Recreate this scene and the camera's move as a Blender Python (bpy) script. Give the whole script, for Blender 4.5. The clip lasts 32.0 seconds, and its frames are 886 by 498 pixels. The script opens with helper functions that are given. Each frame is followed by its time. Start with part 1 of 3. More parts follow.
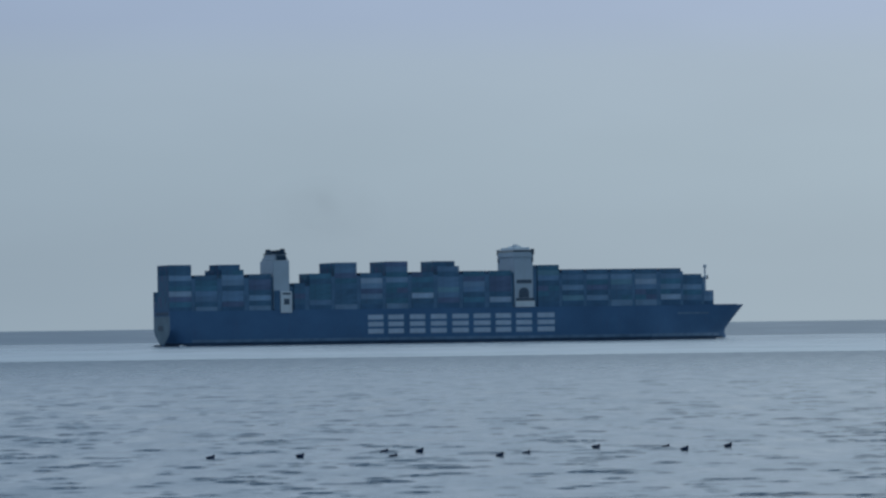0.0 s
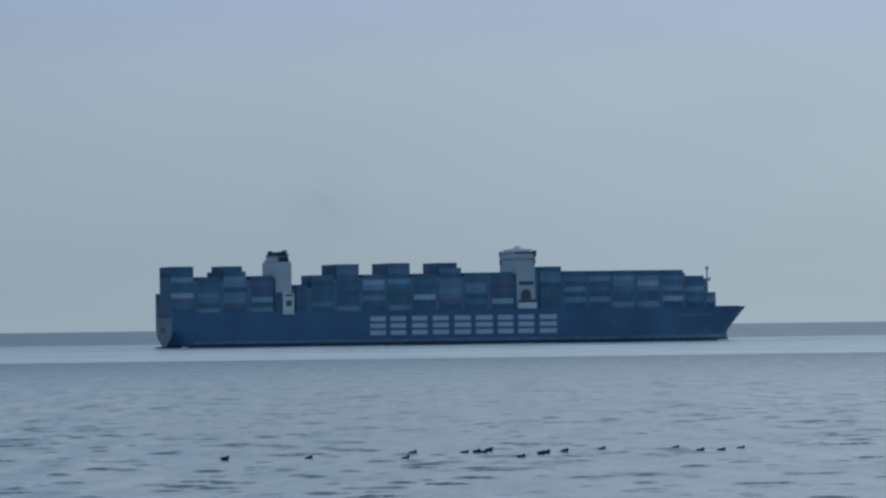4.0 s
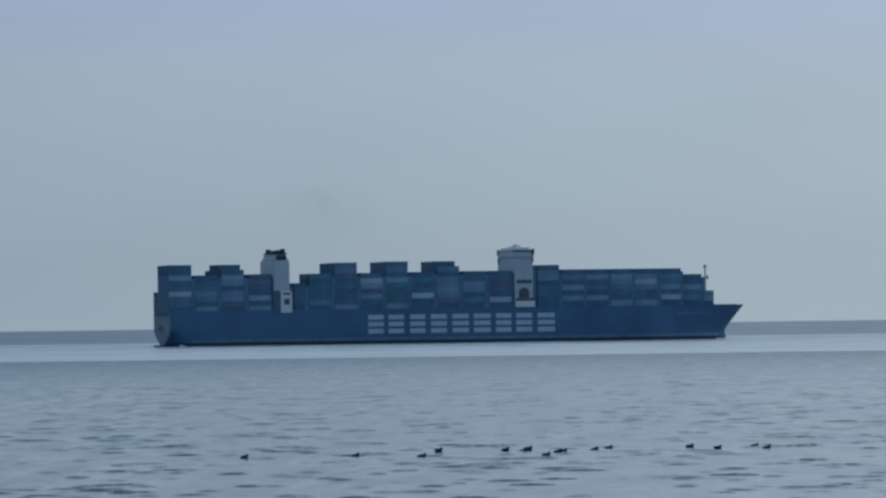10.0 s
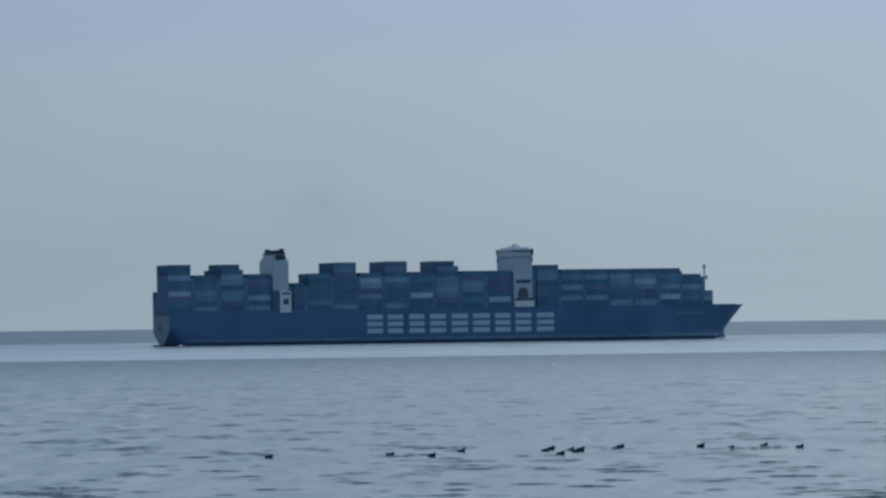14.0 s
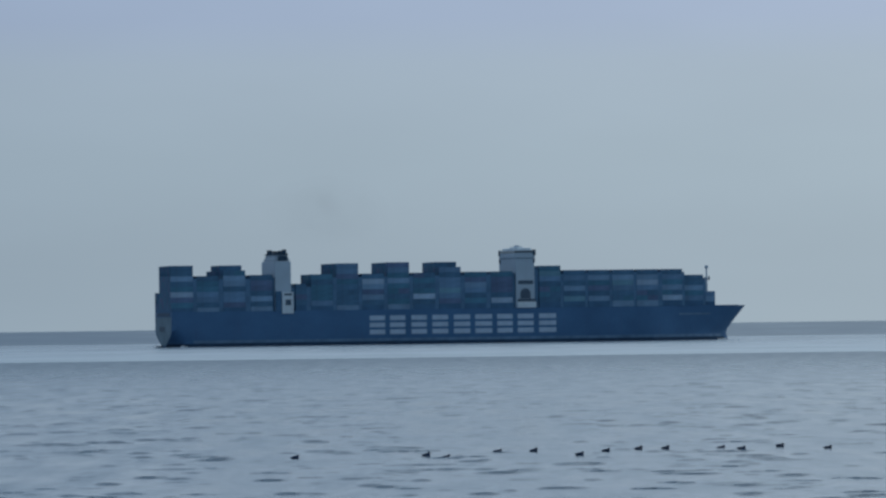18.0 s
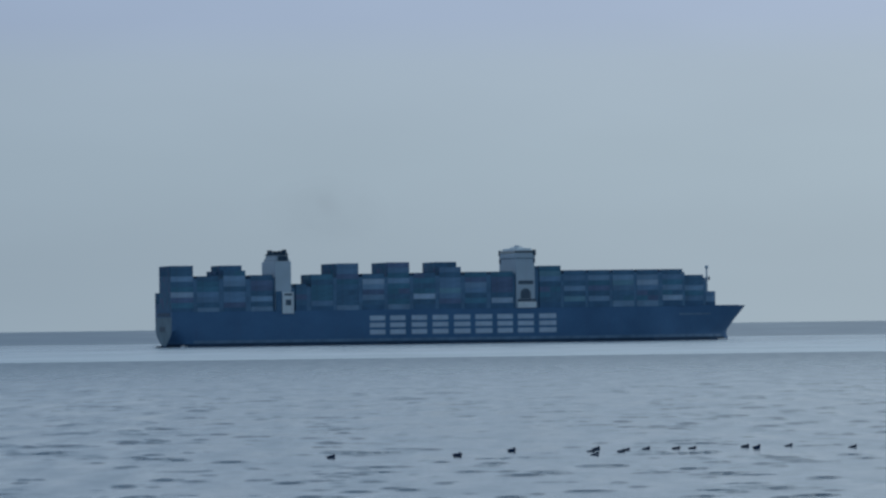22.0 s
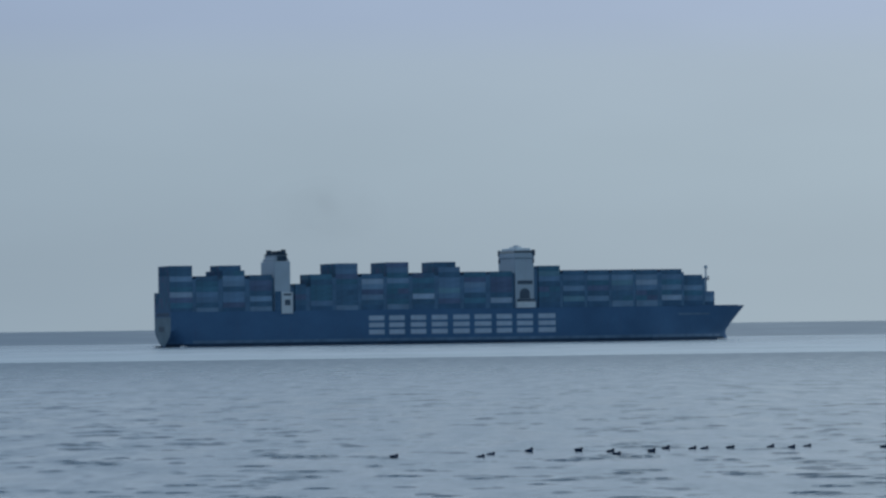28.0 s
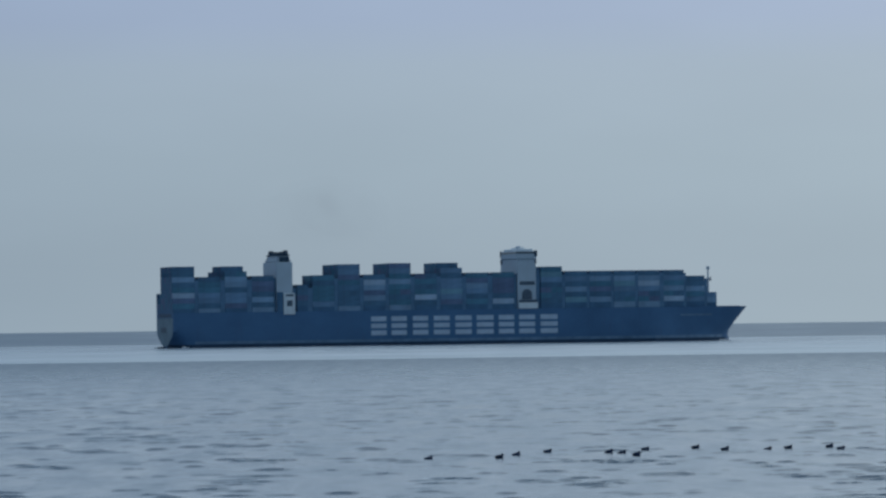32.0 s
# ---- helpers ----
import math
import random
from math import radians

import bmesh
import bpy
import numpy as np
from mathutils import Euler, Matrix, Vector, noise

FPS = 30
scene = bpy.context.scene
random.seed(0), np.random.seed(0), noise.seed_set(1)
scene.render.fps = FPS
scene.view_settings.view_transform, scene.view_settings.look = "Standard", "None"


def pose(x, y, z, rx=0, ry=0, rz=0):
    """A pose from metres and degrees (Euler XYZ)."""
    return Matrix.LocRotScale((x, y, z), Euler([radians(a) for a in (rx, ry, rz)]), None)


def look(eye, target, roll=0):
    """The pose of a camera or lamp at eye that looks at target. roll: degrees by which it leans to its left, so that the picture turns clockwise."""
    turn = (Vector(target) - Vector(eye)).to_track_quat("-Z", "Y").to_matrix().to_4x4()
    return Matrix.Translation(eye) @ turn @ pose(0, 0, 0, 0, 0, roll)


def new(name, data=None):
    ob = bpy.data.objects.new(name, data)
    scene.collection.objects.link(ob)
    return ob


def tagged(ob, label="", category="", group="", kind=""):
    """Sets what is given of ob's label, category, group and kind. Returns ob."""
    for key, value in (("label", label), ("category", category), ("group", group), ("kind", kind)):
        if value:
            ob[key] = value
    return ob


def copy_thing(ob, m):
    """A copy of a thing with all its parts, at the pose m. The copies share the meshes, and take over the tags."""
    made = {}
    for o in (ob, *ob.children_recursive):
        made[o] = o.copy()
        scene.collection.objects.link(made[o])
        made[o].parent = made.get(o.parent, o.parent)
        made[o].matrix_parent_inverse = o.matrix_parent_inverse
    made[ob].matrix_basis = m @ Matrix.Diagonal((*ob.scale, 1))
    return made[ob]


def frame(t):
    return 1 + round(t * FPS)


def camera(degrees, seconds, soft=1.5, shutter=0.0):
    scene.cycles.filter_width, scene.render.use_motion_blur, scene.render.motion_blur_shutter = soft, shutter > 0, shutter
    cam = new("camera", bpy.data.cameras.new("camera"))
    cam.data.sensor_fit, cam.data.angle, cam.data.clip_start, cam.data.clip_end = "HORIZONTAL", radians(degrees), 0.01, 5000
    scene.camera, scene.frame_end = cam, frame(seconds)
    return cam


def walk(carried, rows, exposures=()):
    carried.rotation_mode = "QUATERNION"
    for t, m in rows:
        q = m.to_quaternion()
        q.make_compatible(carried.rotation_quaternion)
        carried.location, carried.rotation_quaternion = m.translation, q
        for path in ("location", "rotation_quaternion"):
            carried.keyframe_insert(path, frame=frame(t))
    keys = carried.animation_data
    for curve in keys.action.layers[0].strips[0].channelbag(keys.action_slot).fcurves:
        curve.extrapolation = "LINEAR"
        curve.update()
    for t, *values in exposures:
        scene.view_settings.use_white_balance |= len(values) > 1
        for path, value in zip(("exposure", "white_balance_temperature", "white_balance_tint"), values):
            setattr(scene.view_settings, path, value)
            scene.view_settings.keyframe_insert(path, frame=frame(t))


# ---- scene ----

# ======== camera: a hand-held telephoto view from a low shore, 9.5 m above the water ========
EYE = (0.0, 0.0, 9.5)
cam = camera(9.0, 32.0, soft=2.6)


def aim(left, up):
    """The pose that looks degrees to the left of north and degrees up, with the slight lean of the hand."""
    a, b = radians(left), radians(up)
    return look(EYE, (EYE[0] - 1000 * math.sin(a) * math.cos(b), EYE[1] + 1000 * math.cos(a) * math.cos(b), EYE[2] + 1000 * math.sin(b)), -0.77)


walk(cam, [
    (0, aim(0.0088, 0.7769)), (0.5, aim(0.0163, 0.7835)), (1, aim(0.0264, 0.7858)), (1.5, aim(0.0184, 0.7770)),
    (2, aim(0.0174, 0.7860)), (2.5, aim(0.0333, 0.7859)), (3, aim(0.0275, 0.7865)), (3.5, aim(0.0307, 0.7938)),
    (5.5, aim(0.0282, 0.7942)), (6, aim(0.0170, 0.7853)), (6.5, aim(0.0160, 0.7835)), (7, aim(0.0179, 0.7856)),
    (7.5, aim(0.0260, 0.7938)), (8, aim(0.0260, 0.7941)), (8.5, aim(0.0196, 0.7767)), (9, aim(0.0000, 0.7850)),
    (9.5, aim(0.0354, 0.7942)), (10, aim(0.0104, 0.7776)), (10.5, aim(0.0358, 0.7946)), (11, aim(0.0081, 0.7765)),
    (11.5, aim(0.0273, 0.8032)), (12, aim(0.0275, 0.7854)), (12.5, aim(0.0082, 0.7720)), (13, aim(0.0365, 0.8120)),
    (13.5, aim(0.0172, 0.7679)), (14, aim(0.0020, 0.7757)), (14.5, aim(0.0269, 0.8032)), (16.5, aim(0.0179, 0.7849)),
    (17, aim(0.0192, 0.7853)), (17.5, aim(0.0171, 0.7766)), (18, aim(0.0246, 0.7850)), (18.5, aim(0.0180, 0.7774)),
    (19, aim(0.0260, 0.7854)), (19.5, aim(0.0109, 0.7838)), (20, aim(0.0188, 0.7853)), (20.5, aim(0.0164, 0.7766)),
    (21, aim(0.0180, 0.7766)), (21.5, aim(0.0179, 0.7853)), (22, aim(0.0264, 0.7858)), (22.5, aim(0.0092, 0.7769)),
    (23, aim(0.0184, 0.7853)), (23.5, aim(0.0422, 0.7943)), (24, aim(-0.0013, 0.7677)), (24.5, aim(0.0267, 0.7923)),
    (25, aim(0.0179, 0.7849)), (25.5, aim(0.0179, 0.7853)), (27.5, aim(0.0283, 0.7861)), (28, aim(0.0179, 0.7853)),
    (28.5, aim(0.0163, 0.7853)), (29, aim(0.0194, 0.7896)), (29.5, aim(0.0252, 0.7941)), (30, aim(0.0092, 0.7762)),
    (30.5, aim(0.0343, 0.7935)), (31, aim(0.0268, 0.7854)), (31.5, aim(0.0188, 0.7849)), (32, aim(0.0395, 0.7943)),
])

# ======== sky and light: a hazy overcast evening ========
SUN_UP, SUN_TURN = 30.0, 65.0
world = bpy.data.worlds.new("overcast_sky")
scene.world = world
world.use_nodes = True
wn, wl = world.node_tree.nodes, world.node_tree.links
wn.clear()
w_out, w_back = wn.new("ShaderNodeOutputWorld"), wn.new("ShaderNodeBackground")
w_sky = wn.new("ShaderNodeTexSky")
w_sky.sky_type, w_sky.sun_disc = "NISHITA", False
w_sky.sun_elevation, w_sky.sun_rotation = radians(SUN_UP), radians(SUN_TURN)
w_sky.dust_density, w_sky.air_density = 3.0, 1.5
w_dim = wn.new("ShaderNodeMix")
w_dim.data_type, w_dim.blend_type = "RGBA", "MULTIPLY"
w_dim.inputs["Factor"].default_value = 1.0
w_dim.inputs["B"].default_value = (0.12, 0.12, 0.12, 1)
w_at, w_xyz, w_ramp = wn.new("ShaderNodeTexCoord"), wn.new("ShaderNodeSeparateXYZ"), wn.new("ShaderNodeValToRGB")
w_cloud, w_span, w_tint = wn.new("ShaderNodeTexNoise"), wn.new("ShaderNodeMapping"), wn.new("ShaderNodeMix")
for at, colour in ((0.0, (0.338, 0.424, 0.498)), (0.012, (0.334, 0.420, 0.496)), (0.030, (0.352, 0.447, 0.530)), (0.046, (0.362, 0.455, 0.555)), (0.056, (0.348, 0.438, 0.600)), (0.085, (0.375, 0.50, 0.635)), (0.25, (0.43, 0.565, 0.705)), (1.0, (0.78, 0.92, 1.08))):
    e = w_ramp.color_ramp.elements.new(at) if at not in (0.0, 1.0) else w_ramp.color_ramp.elements[-int(at)]
    e.color = (*colour, 1)
w_span.inputs["Scale"].default_value = (9, 9, 30)
w_cloud.inputs["Scale"].default_value, w_cloud.inputs["Detail"].default_value = 1.6, 3.0
w_tint.data_type, w_tint.blend_type = "RGBA", "MULTIPLY"
w_tint.inputs["Factor"].default_value = 1.0
w_grade = wn.new("ShaderNodeMapRange")
w_grade.inputs["From Min"].default_value, w_grade.inputs["From Max"].default_value = 0.3, 0.7
w_grade.inputs["To Min"].default_value, w_grade.inputs["To Max"].default_value = 0.975, 1.025
w_mix = wn.new("ShaderNodeMix")
w_mix.data_type = "RGBA"
w_mix.inputs["Factor"].default_value = 0.95
wl.new(w_at.outputs["Generated"], w_xyz.inputs[0])
wl.new(w_xyz.outputs["Z"], w_ramp.inputs["Fac"])
wl.new(w_at.outputs["Generated"], w_span.inputs["Vector"])
wl.new(w_span.outputs[0], w_cloud.inputs["Vector"])
wl.new(w_cloud.outputs["Fac"], w_grade.inputs["Value"])
wl.new(w_ramp.outputs["Color"], w_tint.inputs["A"])
wl.new(w_grade.outputs[0], w_tint.inputs["B"])
wl.new(w_sky.outputs[0], w_dim.inputs["A"])
wl.new(w_dim.outputs["Result"], w_mix.inputs["A"])
wl.new(w_tint.outputs["Result"], w_mix.inputs["B"])
# brighter towards the east, the more so higher up
w_east, w_side = wn.new("ShaderNodeMapRange"), wn.new("ShaderNodeMix")
w_east.inputs["From Min"].default_value, w_east.inputs["From Max"].default_value = -0.35, 0.25
w_east.inputs["To Min"].default_value, w_east.inputs["To Max"].default_value = 0.70, 1.22
w_side.data_type, w_side.blend_type = "RGBA", "MULTIPLY"
w_side.inputs["Factor"].default_value = 1.0
w_high, w_lean = wn.new("ShaderNodeMapRange"), wn.new("ShaderNodeMath")
w_high.inputs["From Min"].default_value, w_high.inputs["From Max"].default_value = 0.05, 0.25
w_high.inputs["To Min"].default_value, w_high.inputs["To Max"].default_value = 1.0, 4.0
w_lean.operation = "MULTIPLY"
wl.new(w_xyz.outputs["Z"], w_high.inputs["Value"])
wl.new(w_xyz.outputs["X"], w_lean.inputs[0])
wl.new(w_high.outputs[0], w_lean.inputs[1])
wl.new(w_lean.outputs[0], w_east.inputs["Value"])
wl.new(w_mix.outputs["Result"], w_side.inputs["A"])
wl.new(w_east.outputs[0], w_side.inputs["B"])
# the evening light stands ahead of the shore; behind it the sky is dimmer and bluer
w_rear, w_dusk, w_fall = wn.new("ShaderNodeMapRange"), wn.new("ShaderNodeMix"), wn.new("ShaderNodeMix")
w_rear.interpolation_type = "SMOOTHSTEP"
w_rear.inputs["From Min"].default_value, w_rear.inputs["From Max"].default_value = -0.55, 0.35
w_dusk.data_type = w_fall.data_type = "RGBA"
w_dusk.inputs["A"].default_value, w_dusk.inputs["B"].default_value = (0.42, 0.49, 0.55, 1), (1, 1, 1, 1)
w_fall.blend_type = "MULTIPLY"
w_fall.inputs["Factor"].default_value = 1.0
wl.new(w_xyz.outputs["Y"], w_rear.inputs["Value"])
wl.new(w_rear.outputs[0], w_dusk.inputs["Factor"])
# and bluer towards the west
w_west, w_hue, w_cool = wn.new("ShaderNodeMapRange"), wn.new("ShaderNodeMix"), wn.new("ShaderNodeMix")
w_west.inputs["From Min"].default_value, w_west.inputs["From Max"].default_value = -0.3, 0.3
w_hue.data_type = w_cool.data_type = "RGBA"
w_hue.inputs["A"].default_value, w_hue.inputs["B"].default_value = (0.94, 1.0, 1.07, 1), (1.045, 1.0, 0.94, 1)
w_cool.blend_type = "MULTIPLY"
w_cool.inputs["Factor"].default_value = 1.0
wl.new(w_lean.outputs[0], w_west.inputs["Value"])
wl.new(w_west.outputs[0], w_hue.inputs["Factor"])
wl.new(w_side.outputs["Result"], w_cool.inputs["A"])
wl.new(w_hue.outputs["Result"], w_cool.inputs["B"])
wl.new(w_cool.outputs["Result"], w_fall.inputs["A"])
wl.new(w_dusk.outputs["Result"], w_fall.inputs["B"])
wl.new(w_fall.outputs["Result"], w_back.inputs["Color"])
wl.new(w_back.outputs[0], w_out.inputs["Surface"])
w_back.inputs["Strength"].default_value = 1.0

sun = new("sun", bpy.data.lights.new("sun", "SUN"))
sun.data.energy, sun.data.angle, sun.data.color = 0.25, radians(25), (1.0, 0.97, 0.95)
s_a, s_b = radians(SUN_TURN), radians(SUN_UP)
sun.matrix_world = look((0, 0, 400), (-math.sin(s_a) * math.cos(s_b), -math.cos(s_a) * math.cos(s_b), 400 - math.sin(s_b)))


# ======== materials ========
def paint(name, colour, rough=0.5, vary=0.18, scale=0.35, fine=4.0, bump=0.02, rust=0.0, metal=0.0, spread=0.0):
    """Weathered paint or steel: broad stains, fine grain, streaks of rust, and a tone of its own for each object."""
    m = bpy.data.materials.new(name)
    m.use_nodes = True
    n, l = m.node_tree.nodes, m.node_tree.links
    b = n["Principled BSDF"]
    at = n.new("ShaderNodeTexCoord")
    broad, grain = n.new("ShaderNodeTexNoise"), n.new("ShaderNodeTexNoise")
    broad.inputs["Scale"].default_value, broad.inputs["Detail"].default_value = scale, 4
    grain.inputs["Scale"].default_value, grain.inputs["Detail"].default_value = fine, 3
    l.new(at.outputs["Object"], broad.inputs["Vector"])
    l.new(at.outputs["Object"], grain.inputs["Vector"])
    mixed = n.new("ShaderNodeMath")
    mixed.operation = "MULTIPLY_ADD"
    mixed.inputs[1].default_value = 0.35
    l.new(grain.outputs["Fac"], mixed.inputs[0])
    l.new(broad.outputs["Fac"], mixed.inputs[2])
    ramp = n.new("ShaderNodeMapRange")
    ramp.inputs["From Min"].default_value, ramp.inputs["From Max"].default_value = 0.4, 0.95
    ramp.inputs["To Min"].default_value, ramp.inputs["To Max"].default_value = 1 - vary, 1 + vary
    l.new(mixed.outputs[0], ramp.inputs["Value"])
    tone = n.new("ShaderNodeMix")
    tone.data_type, tone.blend_type = "RGBA", "MULTIPLY"
    tone.inputs["Factor"].default_value = 1.0
    tone.inputs["A"].default_value = (*colour, 1)
    l.new(ramp.outputs[0], tone.inputs["B"])
    last = tone.outputs["Result"]
    if spread:
        info, own, own_mix = n.new("ShaderNodeObjectInfo"), n.new("ShaderNodeMapRange"), n.new("ShaderNodeMix")
        own.inputs["To Min"].default_value, own.inputs["To Max"].default_value = 1 - spread, 1 + spread
        own_mix.data_type, own_mix.blend_type = "RGBA", "MULTIPLY"
        own_mix.inputs["Factor"].default_value = 1.0
        l.new(info.outputs["Random"], own.inputs["Value"])
        l.new(last, own_mix.inputs["A"])
        l.new(own.outputs[0], own_mix.inputs["B"])
        last = own_mix.outputs["Result"]
    if rust:
        squash, streak, cut, stain = n.new("ShaderNodeMapping"), n.new("ShaderNodeTexNoise"), n.new("ShaderNodeMapRange"), n.new("ShaderNodeMix")
        squash.inputs["Scale"].default_value = (0.5, 0.5, 0.06)
        streak.inputs["Scale"].default_value, streak.inputs["Detail"].default_value = 1.0, 5
        cut.inputs["From Min"].default_value, cut.inputs["From Max"].default_value = 0.58, 0.75
        cut.inputs["To Max"].default_value = rust
        stain.data_type = "RGBA"
        stain.inputs["B"].default_value = (0.10, 0.055, 0.035, 1)
        l.new(at.outputs["Object"], squash.inputs["Vector"])
        l.new(squash.outputs[0], streak.inputs["Vector"])
        l.new(streak.outputs["Fac"], cut.inputs["Value"])
        l.new(cut.outputs[0], stain.inputs["Factor"])
        l.new(last, stain.inputs["A"])
        last = stain.outputs["Result"]
    l.new(last, b.inputs["Base Color"])
    b.inputs["Roughness"].default_value, b.inputs["Metallic"].default_value = rough, metal
    if rough >= 0.6:
        b.inputs["Specular IOR Level"].default_value = 0.2
    if bump:
        bn = n.new("ShaderNodeBump")
        bn.inputs["Strength"].default_value, bn.inputs["Distance"].default_value = 0.4, bump
        l.new(mixed.outputs[0], bn.inputs["Height"])
        l.new(bn.outputs[0], b.inputs["Normal"])
    return m


def water(name, slick):
    """Sea water with ripples; where slick, a calm lane between two ruffled stretches."""
    m = bpy.data.materials.new(name)
    m.use_nodes = True
    n, l = m.node_tree.nodes, m.node_tree.links
    b = n["Principled BSDF"]
    b.inputs["Base Color"].default_value = (0.052, 0.097, 0.146, 1)
    b.inputs["IOR"].default_value = 1.333
    at = n.new("ShaderNodeTexCoord")
    ripple, chop = n.new("ShaderNodeTexNoise"), n.new("ShaderNodeTexNoise")
    span = n.new("ShaderNodeMapping")
    span.inputs["Scale"].default_value = (0.6, 1.0, 1.0)
    l.new(at.outputs["Object"], span.inputs["Vector"])
    ripple.inputs["Scale"].default_value, ripple.inputs["Detail"].default_value = 2.2, 3
    chop.inputs["Scale"].default_value, chop.inputs["Detail"].default_value = 0.45, 3
    l.new(span.outputs[0], ripple.inputs["Vector"])
    l.new(span.outputs[0], chop.inputs["Vector"])
    small, large = n.new("ShaderNodeBump"), n.new("ShaderNodeBump")
    small.inputs["Distance"].default_value, large.inputs["Distance"].default_value = 0.03, 0.16
    l.new(ripple.outputs["Fac"], small.inputs["Height"])
    l.new(chop.outputs["Fac"], large.inputs["Height"])
    l.new(small.outputs[0], large.inputs["Normal"])
    l.new(large.outputs[0], b.inputs["Normal"])
    if not slick:
        # cat's-paws: patches that a breath of wind has ruffled
        wide, gust = n.new("ShaderNodeMapping"), n.new("ShaderNodeTexNoise")
        wide.inputs["Scale"].default_value = (0.22, 0.028, 1.0)
        gust.inputs["Scale"].default_value, gust.inputs["Detail"].default_value, gust.inputs["Roughness"].default_value = 1.0, 5, 0.65
        l.new(at.outputs["Object"], wide.inputs["Vector"])
        l.new(wide.outputs[0], gust.inputs["Vector"])
        # the breeze is a little stronger out towards the calm lane
        xyz, out, more = n.new("ShaderNodeSeparateXYZ"), n.new("ShaderNodeMapRange"), n.new("ShaderNodeMath")
        l.new(at.outputs["Object"], xyz.inputs[0])
        l.new(xyz.outputs["Y"], out.inputs["Value"])
        out.inputs["From Min"].default_value, out.inputs["From Max"].default_value = 750, 1750
        out.inputs["To Max"].default_value = 0.22
        more.operation = "ADD"
        l.new(out.outputs[0], more.inputs[1])
        l.new(more.outputs[0], b.inputs["Roughness"])
        for socket, calm, ruffled in ((small.inputs["Strength"], 0.18, 0.40), (large.inputs["Strength"], 0.10, 0.32), (more.inputs[0], 0.11, 0.23)):
            r = n.new("ShaderNodeMapRange")
            r.inputs["From Min"].default_value, r.inputs["From Max"].default_value = 0.38, 0.66
            r.inputs["To Min"].default_value, r.inputs["To Max"].default_value = calm, ruffled
            l.new(gust.outputs["Fac"], r.inputs["Value"])
            l.new(r.outputs[0], socket)
        # ruffled most along the lane's edge
        rip, steep = n.new("ShaderNodeMapRange"), n.new("ShaderNodeMath")
        rip.inputs["From Min"].default_value, rip.inputs["From Max"].default_value = 1590, 1725
        rip.inputs["To Max"].default_value = 1.8
        l.new(xyz.outputs["Y"], rip.inputs["Value"])
        steep.operation = "ADD"
        l.new(large.inputs["Strength"].links[0].from_socket, steep.inputs[0])
        l.new(rip.outputs[0], steep.inputs[1])
        l.new(steep.outputs[0], large.inputs["Strength"])
        return m
    # the calm lane has uneven edges
    xyz, edge, bent = n.new("ShaderNodeSeparateXYZ"), n.new("ShaderNodeTexNoise"), n.new("ShaderNodeMath")
    l.new(at.outputs["Object"], xyz.inputs[0])
    edge.inputs["Scale"].default_value, edge.inputs["Detail"].default_value = 0.012, 4
    l.new(at.outputs["Object"], edge.inputs["Vector"])
    bent.operation = "MULTIPLY_ADD"
    bent.inputs[1].default_value = 60.0
    l.new(edge.outputs["Fac"], bent.inputs[0])
    l.new(xyz.outputs["Y"], bent.inputs[2])
    near, far, both = n.new("ShaderNodeMapRange"), n.new("ShaderNodeMapRange"), n.new("ShaderNodeMath")
    near.inputs["From Min"].default_value, near.inputs["From Max"].default_value = 1778, 1790
    far.inputs["From Min"].default_value, far.inputs["From Max"].default_value = 4020, 3860
    l.new(bent.outputs[0], near.inputs["Value"])
    l.new(bent.outputs[0], far.inputs["Value"])
    both.operation = "MULTIPLY"
    l.new(near.outputs[0], both.inputs[0])
    l.new(far.outputs[0], both.inputs[1])
    for socket, ruffled, calm in ((small.inputs["Strength"], 0.3, 0.16), (large.inputs["Strength"], 0.25, 0.12), (b.inputs["Roughness"], 0.38, 0.26)):
        r = n.new("ShaderNodeMapRange")
        r.inputs["To Min"].default_value, r.inputs["To Max"].default_value = ruffled, calm
        l.new(both.outputs[0], r.inputs["Value"])
        l.new(r.outputs[0], socket)
    # the bright sky reflected in the lane is put into a paler base colour
    sky_sheen = n.new("ShaderNodeMix")
    sky_sheen.data_type = "RGBA"
    sky_sheen.inputs["A"].default_value, sky_sheen.inputs["B"].default_value = (0.045, 0.090, 0.145, 1), (0.33, 0.40, 0.455, 1)
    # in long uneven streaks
    long, streak, uneven, sheen_amount = n.new("ShaderNodeMapping"), n.new("ShaderNodeTexNoise"), n.new("ShaderNodeMapRange"), n.new("ShaderNodeMath")
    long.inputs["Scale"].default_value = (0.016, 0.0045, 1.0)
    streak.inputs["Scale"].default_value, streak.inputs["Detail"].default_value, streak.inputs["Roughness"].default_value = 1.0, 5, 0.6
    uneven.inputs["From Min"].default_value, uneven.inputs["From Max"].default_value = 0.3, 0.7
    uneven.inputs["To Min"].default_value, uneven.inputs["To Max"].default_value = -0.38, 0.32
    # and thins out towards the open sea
    thin, sheen_reach = n.new("ShaderNodeMapRange"), n.new("ShaderNodeMath")
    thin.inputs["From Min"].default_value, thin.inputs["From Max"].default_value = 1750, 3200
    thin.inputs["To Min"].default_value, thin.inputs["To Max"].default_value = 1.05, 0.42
    sheen_reach.operation = "MULTIPLY"
    sheen_amount.operation = "ADD"
    sheen_amount.use_clamp = True
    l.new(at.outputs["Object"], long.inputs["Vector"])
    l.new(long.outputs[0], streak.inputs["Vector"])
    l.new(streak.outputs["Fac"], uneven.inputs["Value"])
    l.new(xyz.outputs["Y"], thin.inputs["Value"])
    l.new(thin.outputs[0], sheen_reach.inputs[0])
    l.new(both.outputs[0], sheen_reach.inputs[1])
    l.new(sheen_reach.outputs[0], sheen_amount.inputs[0])
